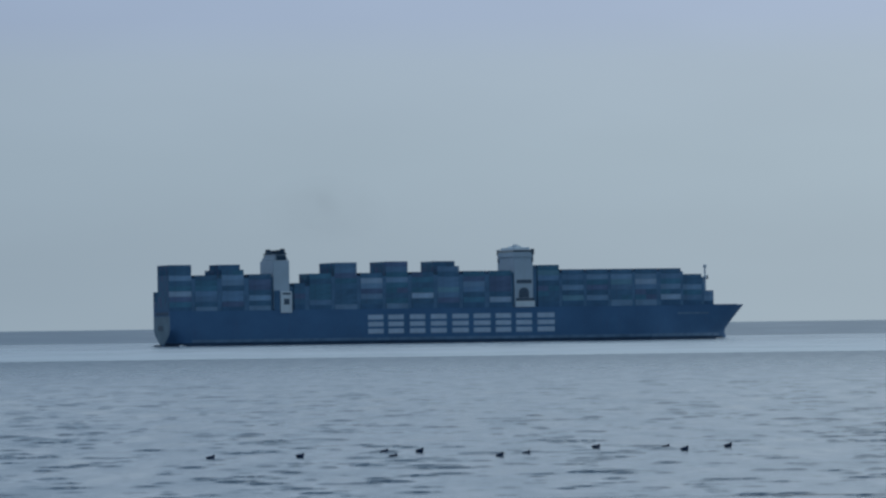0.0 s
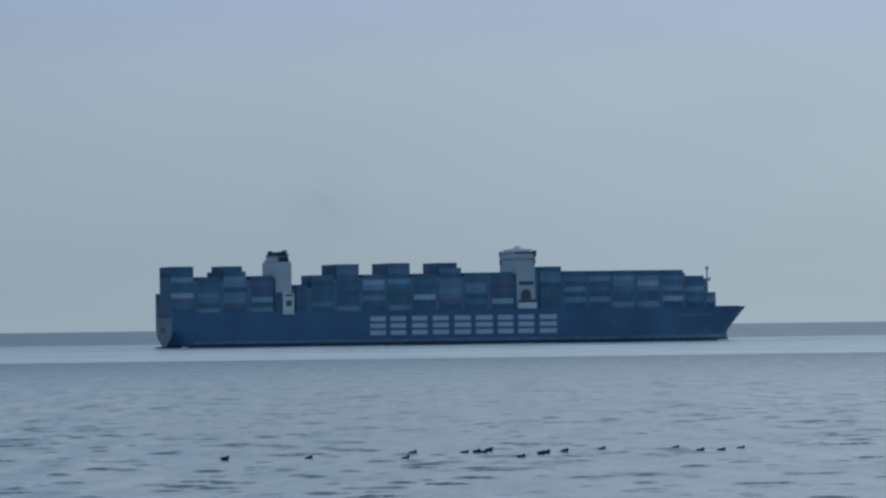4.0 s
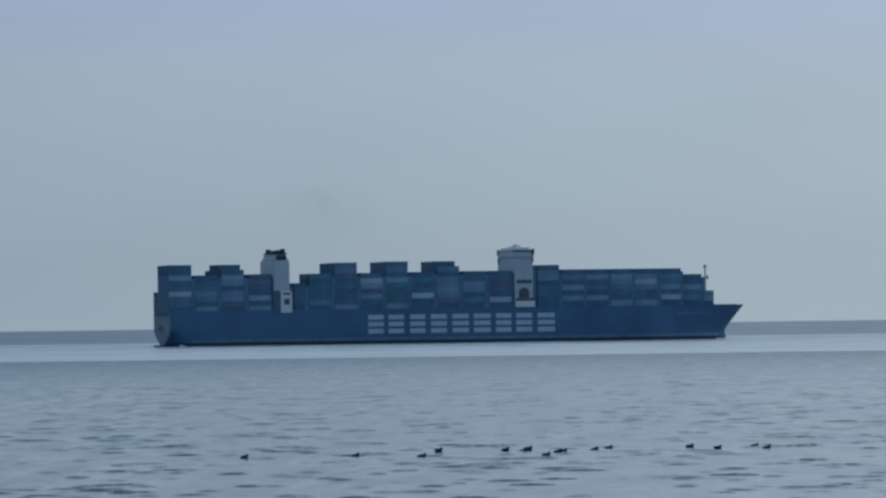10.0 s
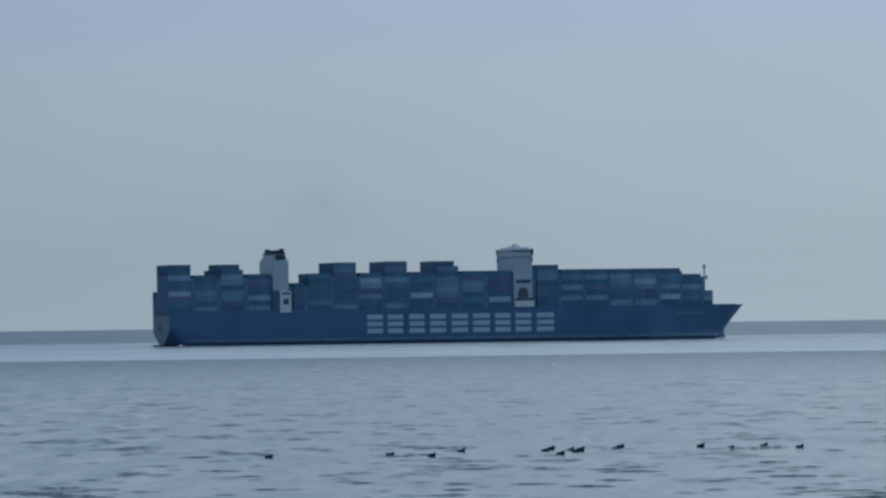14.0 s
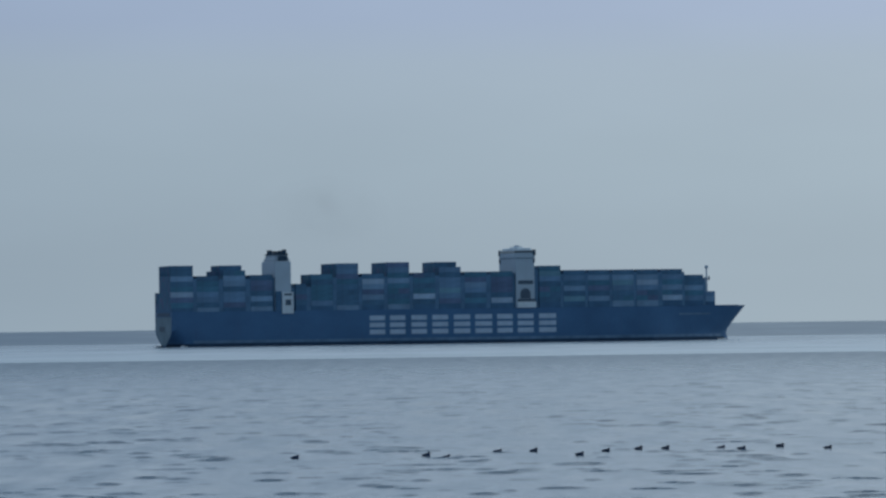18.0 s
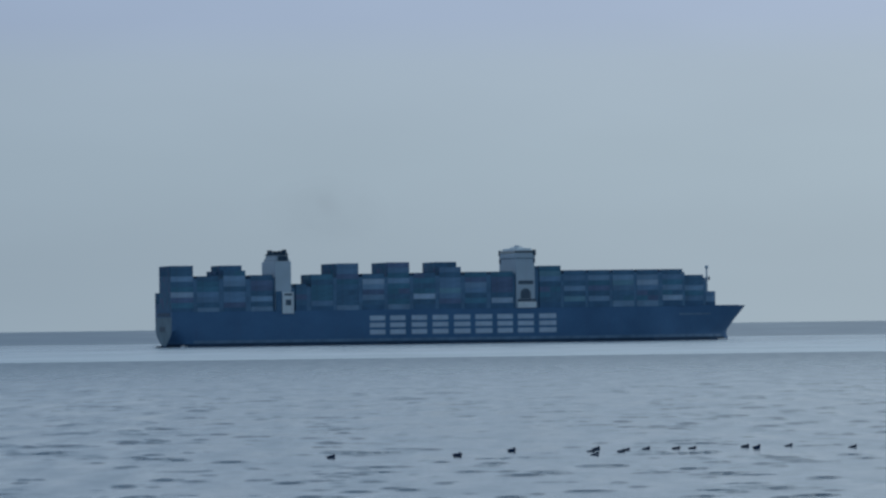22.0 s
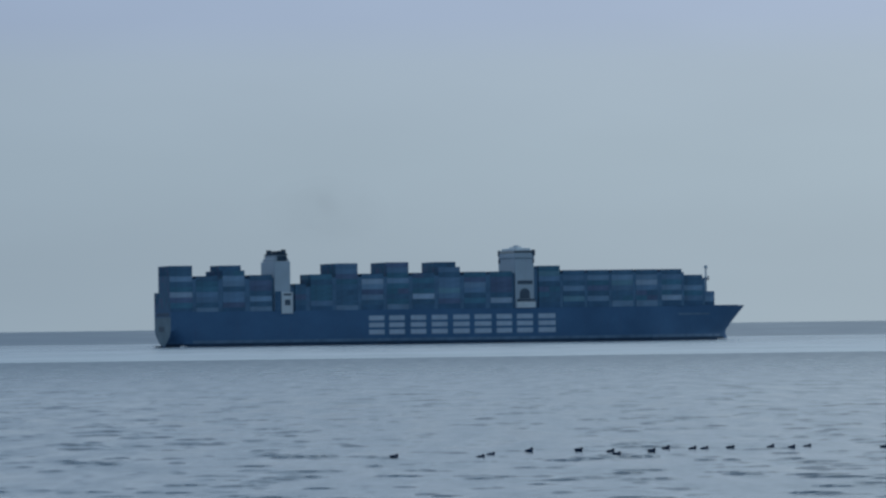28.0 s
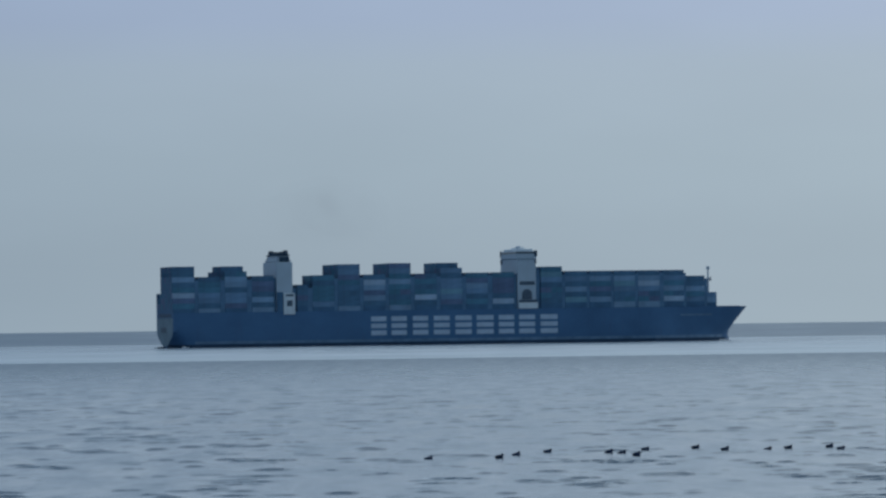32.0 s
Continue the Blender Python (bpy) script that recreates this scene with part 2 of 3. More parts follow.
    l.new(uneven.outputs[0], sheen_amount.inputs[1])
    l.new(sheen_amount.outputs[0], sky_sheen.inputs["Factor"])
    l.new(sky_sheen.outputs["Result"], b.inputs["Base Color"])
    return m


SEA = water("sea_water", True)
CHOP = water("choppy_water", False)
# the ship's paints include the blue cast of the hazy air before it
HULL = paint("hazed_hull_paint", (0.058, 0.143, 0.271), 0.6, 0.15, 0.06, 0.7, 0.03, rust=0.10)
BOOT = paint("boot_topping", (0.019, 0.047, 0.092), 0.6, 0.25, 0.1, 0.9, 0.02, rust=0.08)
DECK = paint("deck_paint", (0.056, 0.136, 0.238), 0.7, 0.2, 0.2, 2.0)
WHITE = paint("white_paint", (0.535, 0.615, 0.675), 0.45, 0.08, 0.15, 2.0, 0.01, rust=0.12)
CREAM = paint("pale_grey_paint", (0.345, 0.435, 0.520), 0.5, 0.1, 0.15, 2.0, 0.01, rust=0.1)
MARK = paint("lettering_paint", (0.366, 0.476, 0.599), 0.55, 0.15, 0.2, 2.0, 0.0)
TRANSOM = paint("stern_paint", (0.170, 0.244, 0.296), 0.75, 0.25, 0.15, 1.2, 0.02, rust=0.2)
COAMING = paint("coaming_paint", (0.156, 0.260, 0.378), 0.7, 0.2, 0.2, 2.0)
# paled so that the shaded gaps between stacks look less dark
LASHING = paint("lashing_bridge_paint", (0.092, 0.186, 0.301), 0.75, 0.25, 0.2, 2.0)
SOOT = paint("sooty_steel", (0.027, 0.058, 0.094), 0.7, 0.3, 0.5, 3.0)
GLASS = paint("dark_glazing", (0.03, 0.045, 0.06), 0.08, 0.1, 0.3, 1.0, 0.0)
# shade inside recesses and openings as flat dark colour; also plain dark fittings
SHADE = paint("recess_shade_and_dark_paint", (0.074, 0.108, 0.152), 0.6, 0.2, 0.5, 2.0)
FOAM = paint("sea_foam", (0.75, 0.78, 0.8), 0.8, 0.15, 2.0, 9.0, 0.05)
# container colours are lifted and blued in place of distant haze
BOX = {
    "navy": paint("hazed_navy_container", (0.069, 0.155, 0.253), 0.8, 0.2, 0.2, 2.0, 0.02, 0.2, spread=0.12),
    "teal": paint("hazed_green_container", (0.070, 0.182, 0.274), 0.8, 0.2, 0.2, 2.0, 0.02, 0.2, spread=0.12),
    "plum": paint("hazed_maroon_container", (0.102, 0.155, 0.262), 0.8, 0.2, 0.2, 2.0, 0.02, 0.2, spread=0.12),
    "steel": paint("hazed_steel_blue_container", (0.120, 0.221, 0.348), 0.8, 0.18, 0.2, 2.0, 0.02, 0.18, spread=0.12),
    "slate": paint("hazed_blue_grey_container", (0.170, 0.286, 0.421), 0.8, 0.15, 0.2, 2.0, 0.02, 0.15, spread=0.12),
    "grey": paint("hazed_grey_container", (0.286, 0.400, 0.532), 0.8, 0.15, 0.2, 2.0, 0.02, 0.15, spread=0.1),
    "sage": paint("hazed_pale_green_container", (0.130, 0.262, 0.349), 0.8, 0.15, 0.2, 2.0, 0.02, 0.15, spread=0.1),
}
FEATHER = paint("black_plumage", (0.003, 0.018, 0.055), 0.9, 0.3, 6.0, 40.0, 0.004, spread=0.3)
WING = paint("dull_black_plumage", (0.004, 0.019, 0.055), 0.9, 0.3, 6.0, 40.0, 0.004, spread=0.3)
BILL = paint("dark_bill", (0.008, 0.018, 0.04), 0.45, 0.2, 10.0, 60.0, 0.0)


# ======== mesh helpers ========
def part(name, bm, material, parent=None, label=""):
    """One mesh object out of a bmesh, under a thing or a part."""
    me = bpy.data.meshes.new(name)
    bm.to_mesh(me)
    bm.free()
    me.materials.append(material)
    ob = new(name, me)
    ob.parent = parent
    return tagged(ob, label) if label else ob


def box(x0, x1, y0, y1, z0, z1, bevel=0.0, bm=None):
    """A box between limits, with its edges rounded off."""
    bm = bm or bmesh.new()
    v = bmesh.ops.create_cube(bm, size=1)["verts"]
    for p in v:
        p.co = Vector(((x0 + x1) / 2 + p.co.x * (x1 - x0), (y0 + y1) / 2 + p.co.y * (y1 - y0), (z0 + z1) / 2 + p.co.z * (z1 - z0)))
    if bevel:
        edges = {e for p in v for e in p.link_edges}
        bmesh.ops.bevel(bm, geom=list(edges), offset=bevel, segments=2, affect="EDGES", profile=0.6)
    return bm


def tube(x, y, z0, z1, r0, r1, sides=12, bm=None):
    bm = bm or bmesh.new()
    made = bmesh.ops.create_cone(bm, cap_ends=True, segments=sides, radius1=r0, radius2=r1, depth=z1 - z0)["verts"]
    bmesh.ops.translate(bm, verts=made, vec=(x, y, (z0 + z1) / 2))
    return bm


def soften(ob):
    for p in ob.data.polygons:
        p.use_smooth = True
    return ob


# ======== the sea ========
def sheet(name, xs, ys, heights, material):
    """A grid of water from rows of x, y and height arrays."""
    rows, cols = heights.shape
    co = np.stack([xs, ys, heights], -1).astype(np.float32).reshape(-1)
    i = np.arange(rows * cols).reshape(rows, cols)
    quads = np.stack([i[:-1, :-1], i[:-1, 1:], i[1:, 1:], i[1:, :-1]], -1).reshape(-1, 4)
    me = bpy.data.meshes.new(name)
    me.vertices.add(rows * cols)
    me.vertices.foreach_set("co", co)
    me.loops.add(quads.size)
    me.loops.foreach_set("vertex_index", quads.reshape(-1).astype(np.int32))
    me.polygons.add(len(quads))
    me.polygons.foreach_set("loop_start", np.arange(0, quads.size, 4, dtype=np.int32))
    me.polygons.foreach_set("use_smooth", np.ones(len(quads), dtype=bool))
    me.update(calc_edges=True)
    me.materials.append(material)
    return new(name, me)


def open_sea():
    """The open sea; its far end swells up to the eye's level, where the true horizon lies."""
    xs, ys = np.meshgrid(np.linspace(-6000, 6000, 41), np.concatenate([np.linspace(-3000, 0, 7), np.linspace(100, 4990, 99)]))
    far = np.clip((ys - 3950) / 1040, 0, 1)
    return tagged(sheet("water", xs, ys, -0.16 + 9.3 * far ** 1.5, SEA), "grey-blue open sea with a calm lane, painted pale as reflected sky, beyond ruffled water", "sea", kind="structure")


def waves(seed, heading, level):
    """One train of short, scattered wavelets between the shore and the calm lane; heading in degrees."""
    rng = np.random.default_rng(seed)
    cols = 400
    y = np.concatenate([278 * (920 / 278) ** np.linspace(0, 1, 1000), 920 * (1860 / 920) ** np.linspace(0, 1, 150)[1:]])
    rows = len(y)
    u = np.linspace(-1, 1, cols)
    ys = np.repeat(y[:, None], cols, 1)
    xs = u[None, :] * (0.083 * ys + 17)
    step = np.repeat(np.gradient(y)[:, None], cols, 1)
    h = np.zeros_like(xs)
    for k in range(60):
        length = 1.7 * (6.3 / 1.7) ** rng.random()
        way = radians(heading + rng.normal(0, 16))
        amp = (length / 3) ** 0.7 * rng.uniform(0.6, 1.3) / 5.2
        if k % 6 == 5:
            length, amp = length * 2.4, amp * np.clip((ys - 420) / 300, 0.06, 1)
        kx, ky = 2 * np.pi / length * np.sin(way), 2 * np.pi / length * np.cos(way)
        fade = np.clip((length / step - 1.6) / 1.2, 0, 1)
        h += amp * fade * np.sin(kx * xs + ky * ys + rng.random() * 6.283)
    patch = 0.5 * np.sin(xs * 0.11 + seed) * np.sin(ys * 0.045 + 2 * seed) + 0.35 * np.sin(xs * 0.31 + ys * 0.06 + seed)
    crest = np.maximum(0, h - 2.22 - 0.20 * np.clip((ys - 430) / 300, 0, 1) + 0.4 * np.clip((ys - 900) / 700, 0, 1) + 0.6 * patch)
    rise = 0.16 * (1 - np.exp(-1.15 * crest)) + 0.004 * h
    end = np.clip((ys - 1700 - 14 * np.sin(xs * 0.02 + seed)) / 90, 0, 1)
    rise = (rise + level) * (1 - end) - 0.6 * end
    ob = sheet("water", xs, ys - 2.2 * np.maximum(rise - level, 0), rise, CHOP)
    return tagged(ob, "near grey-blue water with short drifting choppy wavelets", "sea", kind="structure")


SEA_SHEET = open_sea()
WAVES = [waves(3, 176, 0.0), waves(8, 160, -0.02), waves(14, 196, -0.035)]

# ======== the container ship: length 334 m, beam 48.4 m ========
SHIP = tagged(new("container_ship"), "dark blue container ship lying still, laden with stacked containers", "ship")
SHIP.matrix_world = pose(-156.0, 3104.35, -0.1, 0, 0, 13.812)
HALF = 24.2


def stem(z):
    """How far forward the bow reaches at a height."""
    return 323.3 + max(0.0, z - 5.2) ** 1.05 * 0.70 + (0.8 if z < 2 else 0)


def breadth(s, z):
    """The hull's half-breadth at a station and height."""
    k = min(max(z / 19.2, 0), 1)
    b = HALF * min(1.0, max(0.0, (stem(z) - s) / (stem(z) - 274))) ** (0.70 - 0.22 * k)
    low = min(1.0, max(0.0, z / 8.0))
    tuck = 1 - (1 - low) ** 1.3 * 0.86 * max(0.0, 1 - s / 8.0) ** 1.5
    return b * tuck


def hull():
    levels = [-2.0, 0.0, 1.6, 3.5, 6.0, 9.0, 12.0, 15.0, 17.5, 19.2]
    marks = [0, 1, 2, 3.5, 5, 7, 12, 30, 50, 90, 140, 190, 240, 255, 266, 274, 280, 287, 293, 299, 305, 311, 315, 318.5, 321, 323]
    bm = bmesh.new()
    grid = {}
    for side in (-1, 1):
        for j, z in enumerate(levels):
            for i, s in enumerate(marks):
                s_at = s + (stem(z) - 323.5) * (s / 323) ** 14
                grid[side, i, j] = bm.verts.new((s_at, side * breadth(s_at, z), z))
            grid[side, len(marks), j] = grid.get((-side, len(marks), j)) or bm.verts.new((stem(z), 0, z))
    for side in (-1, 1):
        for j in range(len(levels) - 1):
            for i in range(len(marks)):
                q = [grid[side, i, j], grid[side, i + 1, j], grid[side, i + 1, j + 1], grid[side, i, j + 1]]
                bm.faces.new(q if side < 0 else q[::-1])
    for j in range(len(levels) - 1):
        bm.faces.new([grid[1, 0, j], grid[-1, 0, j], grid[-1, 0, j + 1], grid[1, 0, j + 1]])
    top = len(levels) - 1
    for i in range(len(marks)):
        a = [grid[-1, i, top], grid[-1, i + 1, top], grid[1, i + 1, top], grid[1, i, top]]
        bm.faces.new(a if a[1] is not a[2] else [a[0], a[1], a[3]])
    return part("hull", bm, HULL, SHIP, "dark steel hull with rust streaks, its paint blued as by haze")


def band(z0, z1, out, stations, material, name, label, sides=(-1, 1)):
    """A strip along each side of the hull, a little proud of its plating."""
    for side in sides:
        bm = bmesh.new()
        last = None
        for s in stations:
            pair = []
            for z in (z0, z1):
                pair += [bm.verts.new((s, side * (breadth(s, z) + o), z)) for o in (0.0, out)]
            if last:
                for a, b in ((0, 1), (1, 3), (3, 2), (2, 0)):
                    bm.faces.new((last[a], last[b], pair[b], pair[a]))
            last = pair
        bmesh.ops.recalc_face_normals(bm, faces=bm.faces[:])
        part(name, bm, material, SHIP, label)


WORN = paint("worn_bow_paint", (0.112, 0.198, 0.305), 0.6, 0.3, 0.3, 2.0, 0.0)
HULL_MESH = soften(hull())
HULL_MESH.data.set_sharp_from_angle(angle=radians(40))
band(-0.5, 1.7, 0.06, [0, 1, 2, 3.5, 5, 7, 12, 30, 50, 90, 140, 190, 240, 255, 266, 274, 280, 287, 293, 299, 305, 311, 315, 318.5, 321], BOOT, "boot_topping", "blackish band along the waterline")
band(1.9, 3.4, 0.05, [12, 30, 50, 90, 140, 190, 240, 255, 266, 274, 280, 287, 293, 299, 305, 311, 315, 318.5], WORN, "draught_band", "paler scuffed band above the waterline")
band(14.2, 15.2, 0.10, [290, 294, 298, 302, 306, 310], WORN, "bow_stripe", "pale worn stripe on the bow", (-1,))
band(18.4, 19.45, 0.12, [302, 307, 312, 317, 321, 325, 328.5], HULL, "bulwark", "")


def transom():
    bm = bmesh.new()
    outline = []
    for z in (1.0, 2.5, 4.5, 7, 10, 13, 16.4):
        outline.append((breadth(0, z) * 0.93, z))
    ring = [(-b, z) for b, z in outline] + [(b, z) for b, z in reversed(outline)]
    face = bm.faces.new([bm.verts.new((-0.08, y, z)) for y, z in ring])
    bmesh.ops.extrude_face_region(bm, geom=[face])
    for v in list(bm.verts)[:len(ring)]:
        v.co.x = 0.02
    bmesh.ops.recalc_face_normals(bm, faces=bm.faces[:])
    part("transom", bm, TRANSOM, SHIP, "grey-green worn stern plate")
    for k in range(5):
        part("mooring_opening", box(-0.25, 0.3, -18 + k * 7.6, -13 + k * 7.6, 16.9, 18.7, 0.1), SHADE, SHIP)
    part("stern_port", box(-0.14, 0.2, -4.0, 12.0, 8.4, 11.4, 0.3), SHADE, SHIP, "dark stained opening in the stern plate")


transom()
# added dark block that imitates the dark reflection on the water astern
part("stern_reflection_block", box(-4.4, 3.2, -0.5, 0.5, -3.0, 0.7, 0.2), SOOT, SHIP, "dark low block in place of the dark reflection under the stern")

# nine stacks of plain pale bars where the hull carries its big lettering
for s, w in ((111.1, 8.7), (122.6, 8.7), (134.8, 8.7), (146.7, 9.0), (159.0, 9.3), (171.2, 9.6), (183.8, 8.8), (195.5, 9.1), (207.8, 9.8)):
    mark = part("lettering_bar", box(s, s + w, -HALF - 0.06, -HALF + 0.05, 13.3, 15.9, 0.04), MARK, SHIP, "plain pale painted bar")
    for z0, z1 in ((9.5, 12.0), (5.6, 8.2)):
        part("lettering_bar", box(s, s + w, -HALF - 0.06, -HALF + 0.05, z0, z1, 0.04), MARK, mark)

# ---- stacks: start, length, floor, rows wide, tiers of each row from starboard ----
TIER, ROW = 2.9, 2.5


def bay(start, length, floor, tiers, rows=19, starboard=None, port=None):
    """tiers for all rows, but (rows, tiers) to starboard and to port."""
    t = [tiers] * rows
    if starboard:
        t[:starboard[0]] = [starboard[1]] * starboard[0]
    if port:
        t[rows - port[0]:] = [port[1]] * port[0]
    return start, length, floor, t


LONG, SHORT = 12.19, 6.06
BAYS = [
    bay(-0.1, LONG, 21.4, 8, port=(5, 3)), bay(14.3, LONG, 21.4, 6), bay(29.2, LONG, 21.4, 8, starboard=(4, 7), port=(5, 7)), bay(44.4, LONG, 21.7, 6),
    bay(69.7, SHORT, 22.4, 4), bay(78.5, LONG, 21.7, 6, port=(8, 4)), bay(92.9, LONG, 21.8, 8, port=(3, 6)), bay(107.4, LONG, 21.8, 6), bay(121.8, LONG, 22.1, 8, port=(3, 6)),
    bay(136.4, LONG, 22.0, 6), bay(151.1, LONG, 22.1, 8, starboard=(4, 7), port=(3, 6)), bay(165.7, LONG, 22.2, 6), bay(180.8, LONG, 22.2, 6),
    bay(208.4, LONG, 22.2, 7), bay(222.5, LONG, 22.5, 6), bay(236.6, LONG, 22.5, 6), bay(250.6, LONG, 22.5, 6), bay(264.7, LONG, 22.5, 6), bay(279.6, LONG, 22.5, 6, rows=17),
    bay(293.2, LONG, 22.1, 5, rows=13), bay(307.0, SHORT, 21.5, 2, rows=11),
]
# boxes in the outermost row that stand out from the dark ones: bay, tier, colour
PALE = {
    (0, 7): "navy", (0, 6): "navy", (0, 5): "slate", (0, 2): "grey", (1, 2): "steel", (1, 1): "steel", (1, 0): "navy", (2, 5): "slate", (2, 4): "slate", (2, 2): "steel", (2, 1): "steel",
    (3, 1): "slate", (3, 0): "navy", (3, 4): "plum", (3, 3): "plum", (5, 0): "steel", (5, 5): "teal", (6, 7): "steel", (6, 6): "steel", (6, 0): "navy",
    (7, 4): "grey", (7, 3): "slate", (7, 1): "slate", (7, 0): "navy", (8, 7): "plum", (8, 6): "steel", (8, 4): "slate", (9, 1): "grey",
    (10, 6): "steel", (10, 4): "steel", (10, 3): "steel", (10, 2): "sage", (10, 1): "steel", (11, 3): "slate", (11, 2): "steel",
    (12, 4): "plum", (12, 3): "plum", (12, 2): "plum", (12, 0): "grey", (13, 6): "teal", (13, 5): "sage", (13, 4): "steel", (13, 3): "navy",
    (14, 5): "navy", (14, 4): "steel", (14, 2): "slate", (14, 1): "navy", (14, 0): "sage", (15, 5): "navy", (15, 4): "slate", (15, 0): "slate", (16, 5): "navy", (16, 4): "slate", (16, 3): "sage", (16, 2): "steel", (16, 1): "navy",
    (17, 5): "navy", (17, 4): "slate", (17, 3): "grey", (17, 2): "steel", (18, 5): "navy", (18, 4): "steel", (18, 2): "slate", (18, 0): "grey", (19, 2): "slate", (19, 0): "steel", (20, 1): "steel", (20, 0): "slate",
}
# bays whose hatch cover is a paler grey-blue
PALE_HATCH = (1, 3, 6, 8, 16, 17)


def container_mesh(length, colour):
    """A steel box: corner posts, rails, folded side walls, end walls with door rods, a flat roof."""
    wide, tall, rim = 2.44, 2.86, 0.16
    verts, faces = [], []

    def block(x0, x1, y0, y1, z0, z1):
        k = len(verts)
        verts.extend((x, y, z) for x in (x0, x1) for y in (y0, y1) for z in (z0, z1))
        faces.extend(tuple(k + i for i in f) for f in ((0, 1, 3, 2), (4, 6, 7, 5), (0, 4, 5, 1), (2, 3, 7, 6), (0, 2, 6, 4), (1, 5, 7, 3)))

    for y in (0, wide - rim):
        for x in (0, length - rim):
            block(x, x + rim, y, y + rim, 0, tall)
        for z in (0, tall - rim):
            block(rim, length - rim, y, y + rim, z, z + rim)
    for x in (0, length - rim):
        for z in (0, tall - rim):
            block(x, x + rim, rim, wide - rim, z, z + rim)
    # the folded side walls
    folds = round(length / 0.56)
    for y, inward in ((0.01, 1), (wide - 0.01, -1)):
        k = len(verts)
        for i in range(folds + 1):
            x = rim + (length - 2 * rim) * i / folds
            verts.extend(((x, y + inward * 0.07 * (i % 2), rim), (x, y + inward * 0.07 * (i % 2), tall - rim)))
        faces.extend((k + 2 * i, k + 2 * i + 2, k + 2 * i + 3, k + 2 * i + 1) for i in range(folds))
    block(0.06, length - 0.06, 0.11, wide - 0.11, 0.05, tall - 0.03)
    for y in (0.5, 0.95, 1.45, 1.9):
        block(0.02, 0.06, y, y + 0.05, rim, tall - rim)
    me = bpy.data.meshes.new("shipping_container")
    me.from_pydata(verts, [], faces)
    me.materials.append(BOX[colour])
    return me


def load_ship():
    rng = random.Random(5)
    meshes = {}
    base = SHIP.matrix_world
    shown = 0
    spare = {c: [] for c in ("navy", "teal", "plum")}
    for b, (start, length, floor, tiers) in enumerate(BAYS):
        rows = len(tiers)
        behind = BAYS[b - 1][3] if b and start - BAYS[b - 1][0] < 20 else [0] * 19
        part("hatch_cover", box(start, start + length, -rows * ROW / 2, rows * ROW / 2, 19.2, floor, 0.08), COAMING if b in PALE_HATCH else DECK, SHIP)
        for r in range(rows):
            y = -rows * ROW / 2 + r * ROW
            for t in range(tiers[r]):
                outer = r == 0 or tiers[r - 1] <= t
                aft = (behind[min(r, len(behind) - 1)] <= t) and t >= tiers[r] - 2
                colour = PALE.get((b, t)) if r == 0 else None
                # the after ends of a few pale boxes look out beside the funnel
                colour = "sage" if b == 5 and t == 5 and 3 <= r <= 8 else colour
                chosen = colour is not None
                colour = colour or rng.choices(("navy", "teal", "plum"), (5, 4, 3))[0]
                if r == 0 or ((outer or aft) and shown < 165):
                    shown += r > 0
                    # some slots hold two short boxes end to end
                    pair = length == LONG and r == 0 and not chosen and rng.random() < 0.3
                    for half in range(2 if pair else 1):
                        size = SHORT if pair else length
                        if half:
                            colour = rng.choices(("navy", "teal", "plum"), (4, 4, 3))[0]
                        if (size, colour) not in meshes:
                            meshes[size, colour] = container_mesh(size, colour)
                        ob = new("shipping_container", meshes[size, colour])
                        ob.matrix_world = base @ Matrix.Translation((start + half * (LONG - SHORT), y + 0.03, floor + t * TIER))
                        words = {"navy": "dark blue", "teal": "dark green-blue", "plum": "dark purplish", "slate": "blue-grey", "steel": "dull steel-blue", "grey": "pale grey", "sage": "pale green-grey"}[colour]
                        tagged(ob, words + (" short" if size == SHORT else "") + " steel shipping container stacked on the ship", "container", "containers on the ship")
                else:
                    spare[colour].append((start, start + length, y + 0.03, y + 2.47, floor + t * TIER, floor + t * TIER + 2.86))
    # steel lashing bridges between the stacks
    for (a, length, floor, tiers), (b, _, _, fore) in zip(BAYS, BAYS[1:]):
        gap0, gap1 = a + length + 0.06, b - 0.06
        if 0.8 < gap1 - gap0 < 3.5:
            wide = len(tiers) * ROW / 2
            frame_of = part("lashing_bridge", box(gap0, gap1, -wide + 0.3, wide - 0.3, 19.2, floor + 0.4, 0.05), LASHING, SHIP)
            for y in (-wide + 0.2, wide - 1.2):
                part("post", box(gap0, gap1, y, y + 1.0, floor + 0.4, floor + (min(tiers[0], 6) - 0.6) * TIER, 0.05), LASHING, frame_of)
            for k in [v for v in (1.5, 3.2, 4.6) if v < min(tiers) - 1 and v < min(fore) - 1]:
                part("walkway", box(gap0, gap1, -wide + 1.2, wide - 1.2, floor + k * TIER, floor + k * TIER + 0.5, 0.05), LASHING, frame_of)
    # added blocks that lighten the dark gaps where the stacks face the two houses
    for x0, x1, top in ((193.3, 194.7, 38.6), (205.9, 208.1, 40.6), (56.9, 57.8, 37.6), (67.6, 69.4, 32.0)):
        part("ladder_tower", box(x0, x1, -22.6, 20.0, 19.2, top, 0.05), LASHING, SHIP)
    # the boxes deeper in the stacks
    verts, faces, slots = [], [], []
    for slot, colour in enumerate(spare):
        for x0, x1, y0, y1, z0, z1 in spare[colour]:
            k = len(verts)
            verts += [(x, y, z) for x in (x0, x1) for y in (y0, y1) for z in (z0, z1)]
            faces += [(k, k + 1, k + 3, k + 2), (k + 4, k + 6, k + 7, k + 5), (k, k + 4, k + 5, k + 1), (k + 2, k + 3, k + 7, k + 6), (k, k + 2, k + 6, k + 4), (k + 1, k + 5, k + 7, k + 3)]
            slots += [slot] * 6
